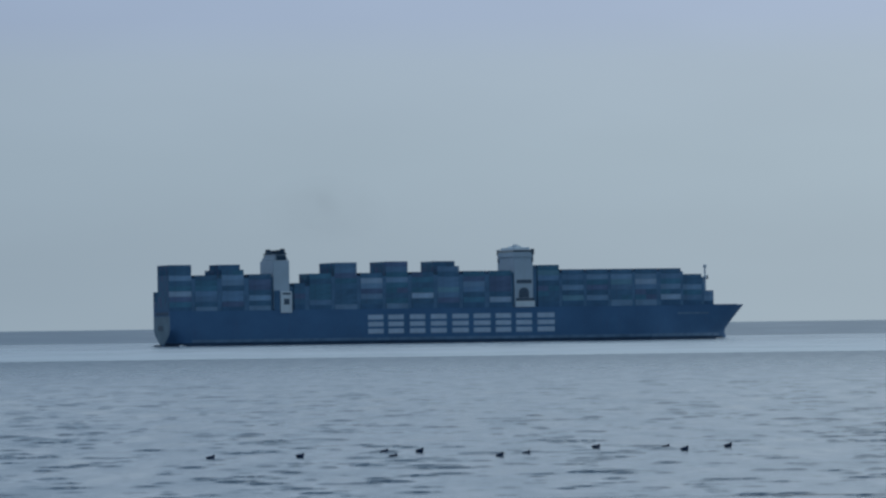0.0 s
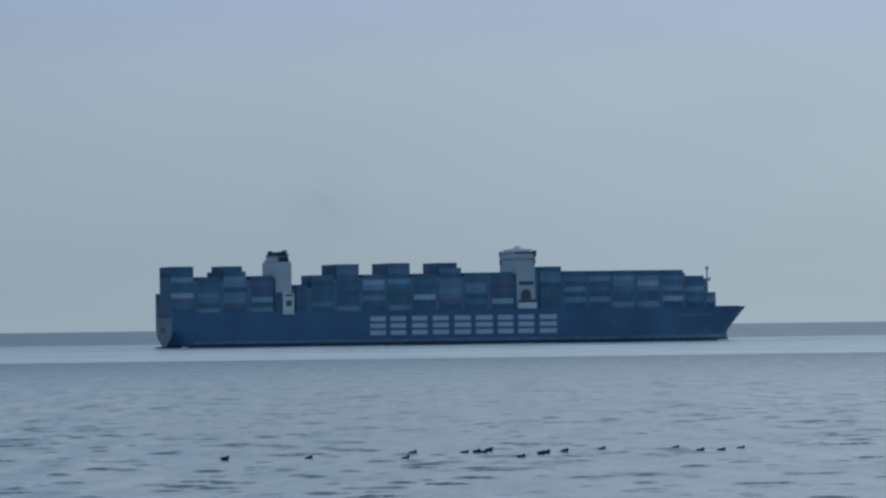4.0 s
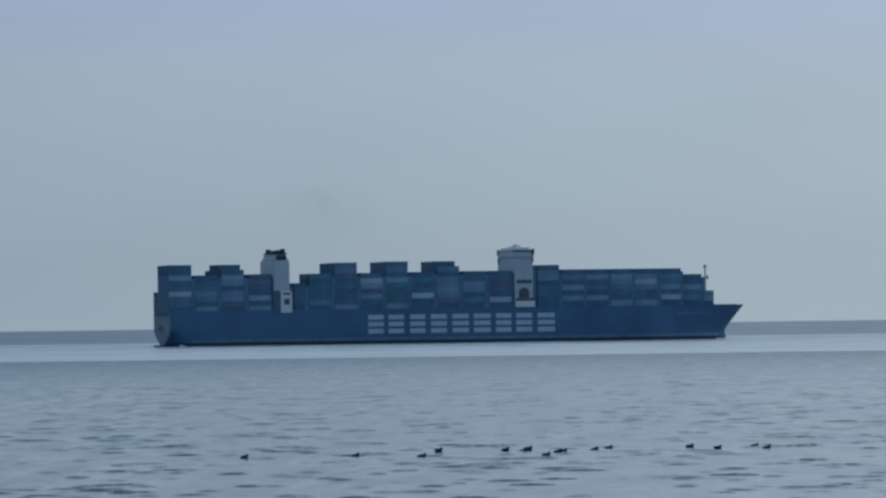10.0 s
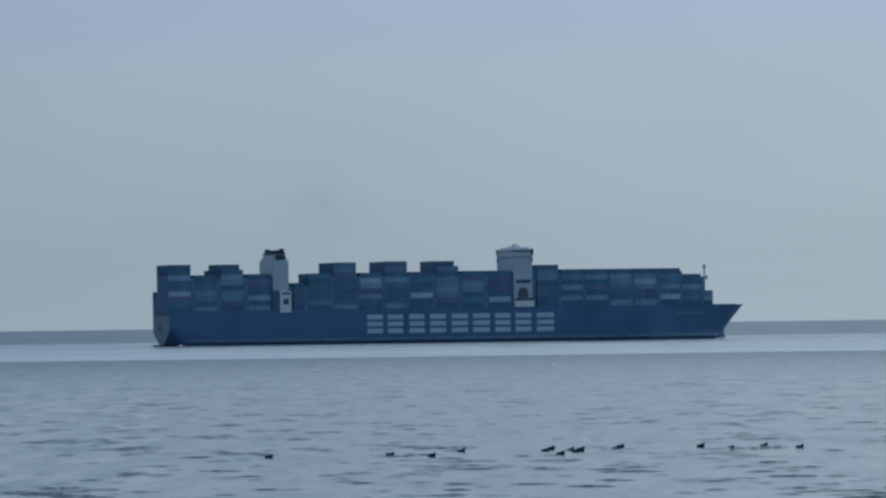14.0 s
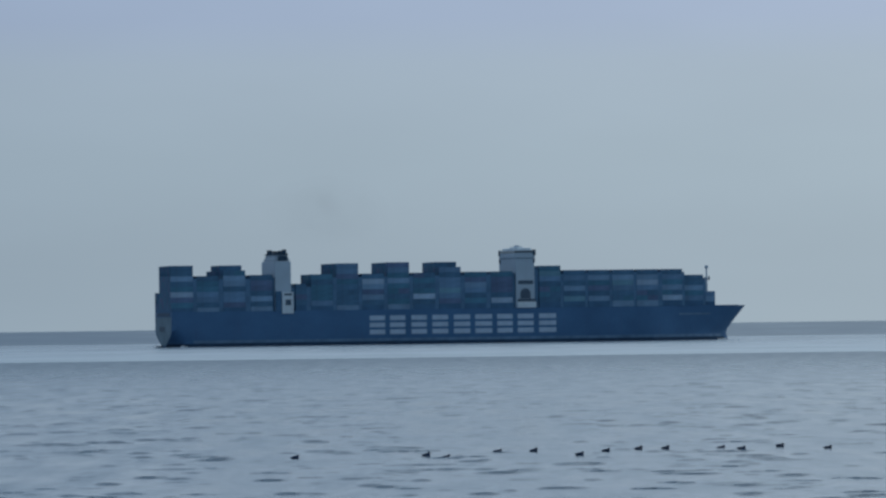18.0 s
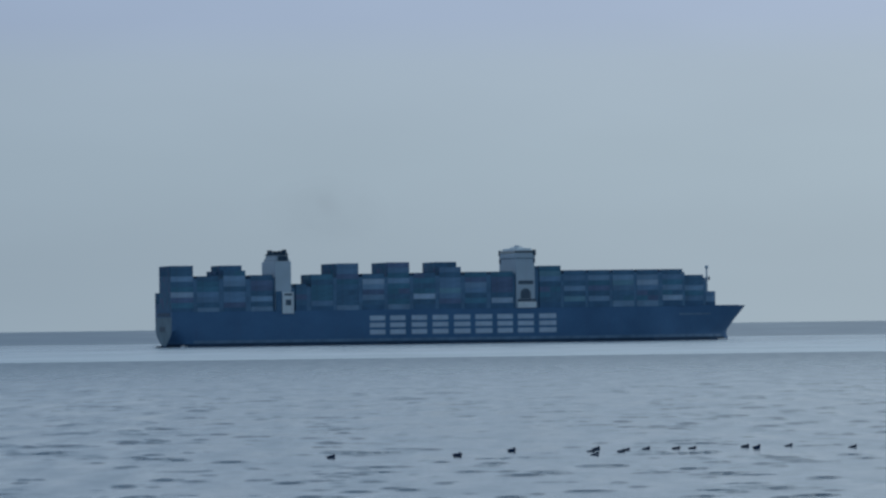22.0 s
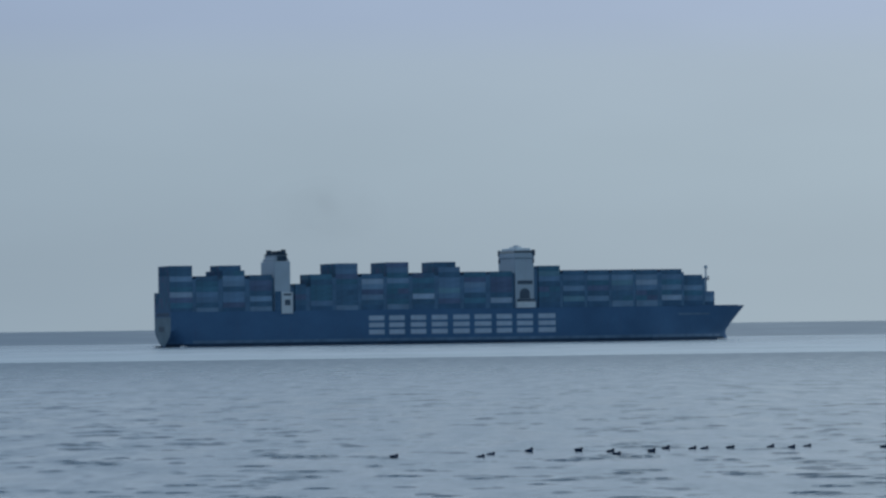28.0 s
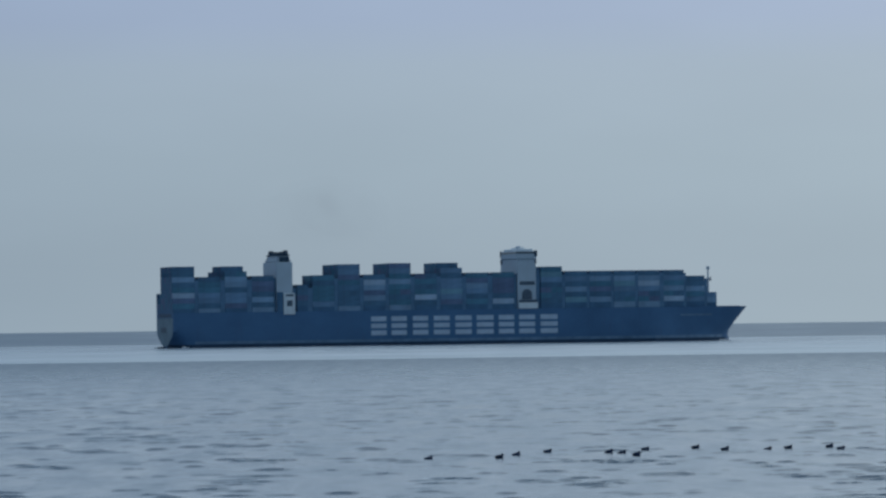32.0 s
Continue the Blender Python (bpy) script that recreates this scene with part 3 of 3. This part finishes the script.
    me = bpy.data.meshes.new("container_stacks")
    me.from_pydata(verts, [], faces)
    for colour in spare:
        me.materials.append(BOX[colour])
    me.polygons.foreach_set("material_index", slots)
    inside = new("container_stacks", me)
    inside.matrix_world = base
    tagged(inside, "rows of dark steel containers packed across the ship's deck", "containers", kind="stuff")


def bridge():
    """The forward house with the wheelhouse on top."""
    house = part("accommodation_block", box(194.9, 205.6, -23.8, 13.6, 19.2, 47.0, 0.25), CREAM, SHIP, "pale grey-white accommodation block")
    wheelhouse = part("wheelhouse", box(194.3, 206.0, -24.4, 11.4, 47.0, 51.2, 0.3), CREAM, SHIP, "wheelhouse with windows all round")
    part("window_band", box(194.1, 206.2, -24.6, 11.6, 49.9, 50.8, 0.1), GLASS, wheelhouse, "dark row of bridge windows")
    roof = part("wheelhouse_roof", box(195.6, 204.6, -21.6, 8.8, 51.2, 52.5, 0.5), WHITE, SHIP, "white wheelhouse roof")
    for x0, x1, y0, y1 in ((204.7, 206.3, -24.7, -22.0), (194.0, 195.6, 9.4, 11.7)):
        wing = part("bridge_wing", box(x0, x1, y0, y1, 48.4, 51.5, 0.2), SOOT, SHIP, "dark end of the bridge wing")
        part("wing_bracket", box(x0 + 0.3, x1 - 0.4, y0 + 0.5, y1, 44.2, 46.6, 0.2), SHADE, wing)
    for y in (-17, -11, 1, 6):
        part("radar_dome", tube(200, y, 52.2, 53.4, 1.1, 0.6), WHITE, roof)
    part("radar_mast", box(199.0, 201.4, -7.6, -4.4, 51.7, 54.2, 0.3), CREAM, roof)
    part("deck_ledge", box(194.7, 205.8, -24.0, 14.0, 46.6, 46.9, 0.1), CREAM, house)
    part("recess", box(196.2, 204.8, -23.95, -23.2, 32.4, 34.4, 0.1), SHADE, house, "dark panel painted as the shade of a recess across the house side")
    # the arched opening over the boat deck, its inner shade painted on a panel
    arch = bmesh.new()
    ring = [(197.4, 24.4), (203.2, 24.4)] + [(200.3 + 2.9 * math.cos(radians(a)), 27.2 + 2.9 * math.sin(radians(a))) for a in range(0, 181, 15)]
    bottom = arch.faces.new([arch.verts.new((x, -23.2, z)) for x, z in ring])
    lip = bmesh.ops.extrude_face_region(arch, geom=[bottom])["geom"]
    for v in lip:
        if isinstance(v, bmesh.types.BMVert):
            v.co.y = -23.95
    bmesh.ops.recalc_face_normals(arch, faces=arch.faces[:])
    part("arch_opening", arch, SHADE, house, "arched panel painted as the shade of an opening in the house side")
    part("side_house", box(195.4, 206.3, -24.7, -18.0, 19.2, 22.6, 0.3), WHITE, SHIP, "white lower deckhouse at the ship's side")
    part("recess", box(195.8, 206.1, -24.5, -18.4, 22.6, 24.2, 0.1), SHADE, SHIP)


def funnel():
    """The aft engine casing with its funnel and pipes."""
    part("engine_casing", box(58.0, 67.2, -23.6, 11.4, 19.2, 46.6, 0.5), CREAM, SHIP, "pale grey engine casing")
    part("casing_shoulder", box(58.5, 66.7, -22.6, 9.4, 46.6, 48.3, 0.9), CREAM, SHIP)
    stack = part("funnel", box(59.2, 66.0, -20.5, 5.6, 48.0, 50.6, 0.6), CREAM, SHIP, "grey funnel")
    for x, y, top in ((60.4, -1.5, 52.6), (60.8, 3.2, 52.9), (61.6, -9.0, 52.2), (63.4, -13.0, 52.4), (64.6, -17.8, 53.0), (64.8, -6.0, 52.1)):
        part("exhaust_pipe", tube(x, y, 50.4, top, 1.5, 1.3), SOOT, stack, "sooty exhaust pipe")
    part("funnel_rim", box(58.8, 66.3, -21.2, 6.2, 49.9, 50.7, 0.2), SOOT, stack)
    for y in (-22.9, 10.6):
        part("casing_fin", box(60.0, 65.5, y - 0.5, y + 0.5, 46.6, 49.4, 0.3), SOOT, SHIP)
    low = part("side_house", box(61.8, 68.2, -24.7, -16.0, 17.6, 29.4, 0.3), WHITE, SHIP, "white deckhouse below the casing")
    part("opening", box(63.7, 66.8, -24.85, -24.4, 22.2, 25.4, 0.2), SHADE, low, "square panel painted as the shade of an opening")
    part("recess", box(63.0, 67.4, -24.85, -24.4, 27.6, 28.8, 0.1), SHADE, low)
    part("side_screen", box(58.2, 61.6, -24.4, -20.0, 19.2, 30.0, 0.2), DECK, SHIP)


def foremast():
    mast = part("foremast", tube(314.0, 6, 19.0, 41.2, 0.7, 0.4, 10), CREAM, SHIP, "pale foremast on the forecastle")
    part("crosstree", box(313.4, 314.6, 3.8, 8.2, 34.6, 35.4, 0.1), CREAM, mast)
    part("mast_top", box(313.2, 314.8, 5.1, 6.9, 40.2, 42.0, 0.3), CREAM, mast)
    part("mast_lamp", tube(315.5, 6, 33.8, 36.0, 0.5, 0.3, 8), SHADE, mast)
    part("mast_arm", box(314.2, 315.7, 5.75, 6.25, 33.8, 34.3, 0.05), SHADE, mast)


bridge()
funnel()
foremast()
load_ship()


def foam(places, seed):
    """Low broken lumps of white water against the hull."""
    rng = random.Random(seed)
    bm = bmesh.new()
    for s, y, spread, count, tall in places:
        for _ in range(count):
            m = Matrix.Translation((s + rng.gauss(0, spread), y + rng.gauss(0, 0.5), 0.1)) @ Matrix.Diagonal((rng.uniform(0.5, 1.4), rng.uniform(0.4, 1.0), tall * rng.uniform(0.4, 1.0), 1))
            bmesh.ops.create_icosphere(bm, subdivisions=1, radius=1, matrix=m)
    ob = part("foam", bm, FOAM)
    ob.matrix_world = SHIP.matrix_world
    return tagged(ob, "small patch of white foam beside the hull", "foam", "foam at the waterline", "stuff")


foam([(-3.0, 2.0, 1.6, 14, 0.5)], 1)
foam([(6.1, -23.0, 1.0, 10, 0.7)], 2)
foam([(318.5, -5.0, 1.6, 14, 0.7)], 3)


def smoke():
    """A faint, thin haze of exhaust that hangs above the funnel."""
    m = bpy.data.materials.new("thin_smoke")
    m.use_nodes = True
    n, l = m.node_tree.nodes, m.node_tree.links
    mix, clear = n.new("ShaderNodeMixShader"), n.new("ShaderNodeBsdfTransparent")
    b = n["Principled BSDF"]
    b.inputs["Base Color"].default_value, b.inputs["Roughness"].default_value = (0.16, 0.15, 0.15, 1), 1.0
    b.inputs["Specular IOR Level"].default_value = 0.0
    at, puff, thin = n.new("ShaderNodeTexCoord"), n.new("ShaderNodeTexNoise"), n.new("ShaderNodeMapRange")
    puff.inputs["Scale"].default_value, puff.inputs["Detail"].default_value = 0.06, 3
    thin.inputs["From Min"].default_value, thin.inputs["From Max"].default_value = 0.1, 0.9
    thin.inputs["To Min"].default_value, thin.inputs["To Max"].default_value = 0.0, 0.02
    l.new(at.outputs["Object"], puff.inputs["Vector"])
    l.new(puff.outputs["Fac"], thin.inputs["Value"])
    # it thins away from its middle
    spread, round_off, faded = n.new("ShaderNodeMapping"), n.new("ShaderNodeTexGradient"), n.new("ShaderNodeMath")
    spread.vector_type = "TEXTURE"
    spread.inputs["Location"].default_value, spread.inputs["Scale"].default_value = (87, 0, 75), (44, 1e6, 22)
    round_off.gradient_type = "SPHERICAL"
    faded.operation = "MULTIPLY"
    l.new(at.outputs["Object"], spread.inputs["Vector"])
    l.new(spread.outputs[0], round_off.inputs["Vector"])
    l.new(thin.outputs[0], faded.inputs[0])
    l.new(round_off.outputs["Fac"], faded.inputs[1])
    l.new(faded.outputs[0], mix.inputs["Fac"])
    l.new(clear.outputs[0], mix.inputs[1])
    l.new(b.outputs[0], mix.inputs[2])
    l.new(mix.outputs[0], n["Material Output"].inputs["Surface"])
    bm = bmesh.new()
    for x, z, rx, rz in ((92, 73, 44, 21), (96, 75, 40, 19), (86, 70, 38, 18), (100, 76, 30, 15)):
        bmesh.ops.create_uvsphere(bm, u_segments=24, v_segments=14, radius=1, matrix=Matrix.Translation((x, -4, z)) @ Matrix.Diagonal((rx, 8, rz, 1)))
    ob = soften(part("smoke_haze", bm, m))
    ob.matrix_world = SHIP.matrix_world
    ob.visible_shadow = False
    return tagged(ob, "faint brownish haze of exhaust above the funnel", "smoke", kind="stuff")


smoke()


# ======== sea ducks ========
def lathe(profile, squash=1.0, sides=12):
    """A rounded body along x from (x, radius, height of axis)."""
    bm = bmesh.new()
    rings = []
    for x, r, z in profile:
        rings.append([bm.verts.new((x, r * math.cos(6.2832 * k / sides), z + squash * r * math.sin(6.2832 * k / sides))) for k in range(sides)])
    for a, b in zip(rings, rings[1:]):
        for k in range(sides):
            bm.faces.new((a[k], a[(k + 1) % sides], b[(k + 1) % sides], b[k]))
    bm.faces.new(rings[0][::-1])
    bm.faces.new(rings[-1])
    bmesh.ops.recalc_face_normals(bm, faces=bm.faces[:])
    return bm


def sea_duck():
    duck = tagged(new("sea_duck"), "black sea duck swimming on the choppy water", "duck", "flock of sea ducks")
    soften(part("body", lathe([(-0.32, 0.03, 0.10), (-0.26, 0.10, 0.08), (-0.12, 0.17, 0.06), (0.04, 0.19, 0.05), (0.17, 0.15, 0.07), (0.26, 0.07, 0.09), (0.29, 0.02, 0.10)], 1.0), FEATHER, duck))
    soften(part("tail", lathe([(-0.40, 0.015, 0.17), (-0.34, 0.04, 0.14), (-0.24, 0.05, 0.10)], 0.5, 8), FEATHER, duck))
    neck = bmesh.new()
    made = bmesh.ops.create_cone(neck, cap_ends=True, segments=10, radius1=0.075, radius2=0.055, depth=0.22)["verts"]
    bmesh.ops.rotate(neck, verts=made, cent=(0, 0, 0), matrix=Matrix.Rotation(radians(18), 3, "Y"))
    bmesh.ops.translate(neck, verts=made, vec=(0.16, 0, 0.13))
    soften(part("neck", neck, FEATHER, duck))
    head = soften(part("head", lathe([(0.10, 0.02, 0.235), (0.13, 0.075, 0.24), (0.19, 0.09, 0.245), (0.26, 0.07, 0.235), (0.29, 0.03, 0.225)], 0.95), FEATHER, duck))
    soften(part("bill", lathe([(0.27, 0.038, 0.23), (0.32, 0.030, 0.22), (0.37, 0.012, 0.21)], 0.6, 8), BILL, head, "dark bill"))
    for side in (-1, 1):
        wing = lathe([(-0.27, 0.01, 0.12), (-0.15, 0.06, 0.11), (0.02, 0.09, 0.10), (0.13, 0.05, 0.10), (0.16, 0.01, 0.10)], 1.0, 8)
        for v in wing.verts:
            v.co.y = side * 0.115 + v.co.y * 0.5
        soften(part("wing", wing, WING, duck))
    for piece in duck.children_recursive:
        piece.data.transform(Matrix.Scale(1.02, 4))
    return duck


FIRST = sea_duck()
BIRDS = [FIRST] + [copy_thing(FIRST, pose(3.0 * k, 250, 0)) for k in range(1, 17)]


# ======== what moves ========
# seconds at which a duck is under water or lost behind a crest
DIVES = {
    0: (1, 7, 9, 13), 1: (1, 2), 2: (30,), 3: (9, 17, 19, 24), 4: (13, 18, 19, 29, 30, 31, 32), 6: (18, 19, 20, 32), 7: (0, 1, 7, 8), 8: (19, 23, 24, 25), 9: (7, 8, 9, 11, 24, 30, 31),
    11: (6,), 12: (0, 1, 2, 3, 8, 12, 17, 19, 24), 13: (0, 1, 2, 3, 7, 8, 9, 14, 17, 19, 20, 21, 22, 23, 24), 14: (0, 1, 7, 8, 9, 18), 15: (0, 1, 2, 3, 6, 9), 16: (0, 1, 2, 3, 7, 8, 9, 11, 13, 18, 28),
}


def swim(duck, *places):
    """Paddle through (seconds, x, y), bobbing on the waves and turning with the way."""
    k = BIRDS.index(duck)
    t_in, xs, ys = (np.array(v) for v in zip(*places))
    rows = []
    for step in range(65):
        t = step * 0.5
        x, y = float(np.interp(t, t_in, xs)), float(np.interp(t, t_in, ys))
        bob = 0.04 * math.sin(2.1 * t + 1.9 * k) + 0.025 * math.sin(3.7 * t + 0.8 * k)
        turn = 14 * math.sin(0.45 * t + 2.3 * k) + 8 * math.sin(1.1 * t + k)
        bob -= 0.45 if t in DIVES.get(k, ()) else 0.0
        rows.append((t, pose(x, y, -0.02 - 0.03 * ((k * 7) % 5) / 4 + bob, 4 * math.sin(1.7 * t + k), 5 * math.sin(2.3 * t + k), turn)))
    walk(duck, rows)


def motions():
    # each train of waves runs its own way and heaves in its own time, so that crests come and go
    for sheet_of_waves, vx, vy, beat in ((WAVES[0], 0.35, -1.9, 2.3), (WAVES[1], -0.75, -1.5, 2.9), (WAVES[2], 0.85, -1.2, 3.7)):
        walk(sheet_of_waves, [(0.4 * k, pose(vx * (0.4 * k - 16), vy * (0.4 * k - 16), 0.03 * math.sin(6.2832 * 0.4 * k / beat + 10 * beat))) for k in range(81)])
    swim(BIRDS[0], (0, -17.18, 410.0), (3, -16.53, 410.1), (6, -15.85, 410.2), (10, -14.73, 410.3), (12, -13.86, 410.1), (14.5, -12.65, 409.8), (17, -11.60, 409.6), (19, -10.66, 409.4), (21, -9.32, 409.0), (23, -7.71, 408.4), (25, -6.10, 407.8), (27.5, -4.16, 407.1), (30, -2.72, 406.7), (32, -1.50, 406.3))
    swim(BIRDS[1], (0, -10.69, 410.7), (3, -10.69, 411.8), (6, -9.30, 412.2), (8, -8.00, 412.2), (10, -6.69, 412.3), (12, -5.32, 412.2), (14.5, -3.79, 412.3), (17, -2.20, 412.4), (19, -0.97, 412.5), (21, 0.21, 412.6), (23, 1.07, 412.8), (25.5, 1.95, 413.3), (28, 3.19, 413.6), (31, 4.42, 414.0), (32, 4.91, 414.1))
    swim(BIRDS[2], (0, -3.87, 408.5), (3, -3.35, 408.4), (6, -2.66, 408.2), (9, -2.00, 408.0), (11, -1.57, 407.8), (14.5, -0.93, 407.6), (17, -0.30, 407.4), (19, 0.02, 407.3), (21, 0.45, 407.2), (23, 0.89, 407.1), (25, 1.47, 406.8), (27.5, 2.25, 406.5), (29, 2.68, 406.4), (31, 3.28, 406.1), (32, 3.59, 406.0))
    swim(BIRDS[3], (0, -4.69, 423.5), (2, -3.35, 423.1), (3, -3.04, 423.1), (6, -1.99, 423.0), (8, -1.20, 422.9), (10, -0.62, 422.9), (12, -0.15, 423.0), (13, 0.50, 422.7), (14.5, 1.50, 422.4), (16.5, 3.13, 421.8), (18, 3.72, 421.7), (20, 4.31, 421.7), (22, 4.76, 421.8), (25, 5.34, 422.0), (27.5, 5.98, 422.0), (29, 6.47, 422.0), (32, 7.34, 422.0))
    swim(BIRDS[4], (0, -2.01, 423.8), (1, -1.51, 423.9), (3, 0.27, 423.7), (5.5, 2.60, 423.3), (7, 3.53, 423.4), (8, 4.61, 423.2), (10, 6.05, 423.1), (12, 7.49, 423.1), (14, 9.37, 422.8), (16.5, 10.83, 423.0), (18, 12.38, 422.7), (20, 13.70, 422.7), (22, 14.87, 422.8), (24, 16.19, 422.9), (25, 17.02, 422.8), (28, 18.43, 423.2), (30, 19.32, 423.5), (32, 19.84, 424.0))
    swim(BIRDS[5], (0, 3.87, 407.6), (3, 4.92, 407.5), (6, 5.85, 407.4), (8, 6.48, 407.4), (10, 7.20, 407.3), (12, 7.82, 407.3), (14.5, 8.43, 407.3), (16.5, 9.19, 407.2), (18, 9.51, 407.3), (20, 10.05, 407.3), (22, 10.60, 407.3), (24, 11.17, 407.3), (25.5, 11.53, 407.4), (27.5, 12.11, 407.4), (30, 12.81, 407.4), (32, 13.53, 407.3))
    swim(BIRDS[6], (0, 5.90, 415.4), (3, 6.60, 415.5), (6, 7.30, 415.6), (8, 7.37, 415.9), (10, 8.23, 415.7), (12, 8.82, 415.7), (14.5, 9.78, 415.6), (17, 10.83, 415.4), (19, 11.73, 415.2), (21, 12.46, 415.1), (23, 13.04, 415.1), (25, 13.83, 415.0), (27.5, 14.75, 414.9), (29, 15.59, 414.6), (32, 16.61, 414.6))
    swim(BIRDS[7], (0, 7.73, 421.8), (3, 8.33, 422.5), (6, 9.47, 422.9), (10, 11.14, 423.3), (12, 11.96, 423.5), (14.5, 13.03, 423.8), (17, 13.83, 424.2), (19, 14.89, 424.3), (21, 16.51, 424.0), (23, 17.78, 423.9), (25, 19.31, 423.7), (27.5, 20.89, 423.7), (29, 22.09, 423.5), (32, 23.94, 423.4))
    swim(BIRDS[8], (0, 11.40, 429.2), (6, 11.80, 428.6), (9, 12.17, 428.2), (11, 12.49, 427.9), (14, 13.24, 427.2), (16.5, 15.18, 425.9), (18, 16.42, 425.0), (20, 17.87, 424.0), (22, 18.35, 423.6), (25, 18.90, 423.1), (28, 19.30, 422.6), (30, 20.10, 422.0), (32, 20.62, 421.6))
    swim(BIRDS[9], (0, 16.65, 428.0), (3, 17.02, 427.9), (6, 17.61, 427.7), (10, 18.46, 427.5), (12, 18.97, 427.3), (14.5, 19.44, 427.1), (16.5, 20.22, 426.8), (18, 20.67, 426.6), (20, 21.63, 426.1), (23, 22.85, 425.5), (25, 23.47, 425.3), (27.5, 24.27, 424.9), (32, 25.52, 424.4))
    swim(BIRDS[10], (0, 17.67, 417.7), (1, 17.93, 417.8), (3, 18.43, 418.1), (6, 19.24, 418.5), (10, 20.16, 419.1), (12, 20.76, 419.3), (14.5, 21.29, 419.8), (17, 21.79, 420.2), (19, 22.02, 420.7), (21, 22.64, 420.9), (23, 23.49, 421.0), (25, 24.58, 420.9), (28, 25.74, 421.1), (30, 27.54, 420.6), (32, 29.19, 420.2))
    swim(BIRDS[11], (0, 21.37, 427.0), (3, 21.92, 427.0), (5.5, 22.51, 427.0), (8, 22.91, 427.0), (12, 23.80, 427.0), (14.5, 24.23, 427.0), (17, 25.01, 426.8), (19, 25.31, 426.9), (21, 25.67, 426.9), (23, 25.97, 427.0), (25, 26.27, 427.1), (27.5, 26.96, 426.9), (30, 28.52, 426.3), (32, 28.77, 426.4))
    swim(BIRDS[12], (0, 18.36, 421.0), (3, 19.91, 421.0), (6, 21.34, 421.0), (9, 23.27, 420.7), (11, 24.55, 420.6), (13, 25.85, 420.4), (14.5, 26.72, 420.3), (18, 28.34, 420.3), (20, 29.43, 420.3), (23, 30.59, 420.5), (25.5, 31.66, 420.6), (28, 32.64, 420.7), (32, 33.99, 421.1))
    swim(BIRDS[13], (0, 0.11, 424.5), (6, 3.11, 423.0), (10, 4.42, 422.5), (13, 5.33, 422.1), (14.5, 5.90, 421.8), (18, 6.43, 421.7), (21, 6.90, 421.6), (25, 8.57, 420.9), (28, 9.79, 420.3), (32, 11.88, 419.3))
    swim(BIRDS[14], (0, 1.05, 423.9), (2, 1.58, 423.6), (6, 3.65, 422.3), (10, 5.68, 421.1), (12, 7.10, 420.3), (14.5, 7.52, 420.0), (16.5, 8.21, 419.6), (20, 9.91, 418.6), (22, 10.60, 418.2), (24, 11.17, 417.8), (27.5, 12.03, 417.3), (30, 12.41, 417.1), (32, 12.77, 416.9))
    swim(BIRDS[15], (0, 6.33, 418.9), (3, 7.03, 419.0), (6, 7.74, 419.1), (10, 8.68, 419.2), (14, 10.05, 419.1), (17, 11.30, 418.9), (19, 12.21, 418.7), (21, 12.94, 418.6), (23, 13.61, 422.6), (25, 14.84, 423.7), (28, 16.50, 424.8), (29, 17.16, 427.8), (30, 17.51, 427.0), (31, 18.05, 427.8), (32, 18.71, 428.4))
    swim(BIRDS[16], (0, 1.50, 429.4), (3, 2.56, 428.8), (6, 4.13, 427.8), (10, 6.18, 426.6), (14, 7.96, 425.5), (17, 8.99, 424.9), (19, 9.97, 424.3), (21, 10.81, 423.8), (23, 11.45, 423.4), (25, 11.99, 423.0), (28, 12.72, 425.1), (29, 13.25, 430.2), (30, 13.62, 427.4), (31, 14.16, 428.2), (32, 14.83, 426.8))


motions()
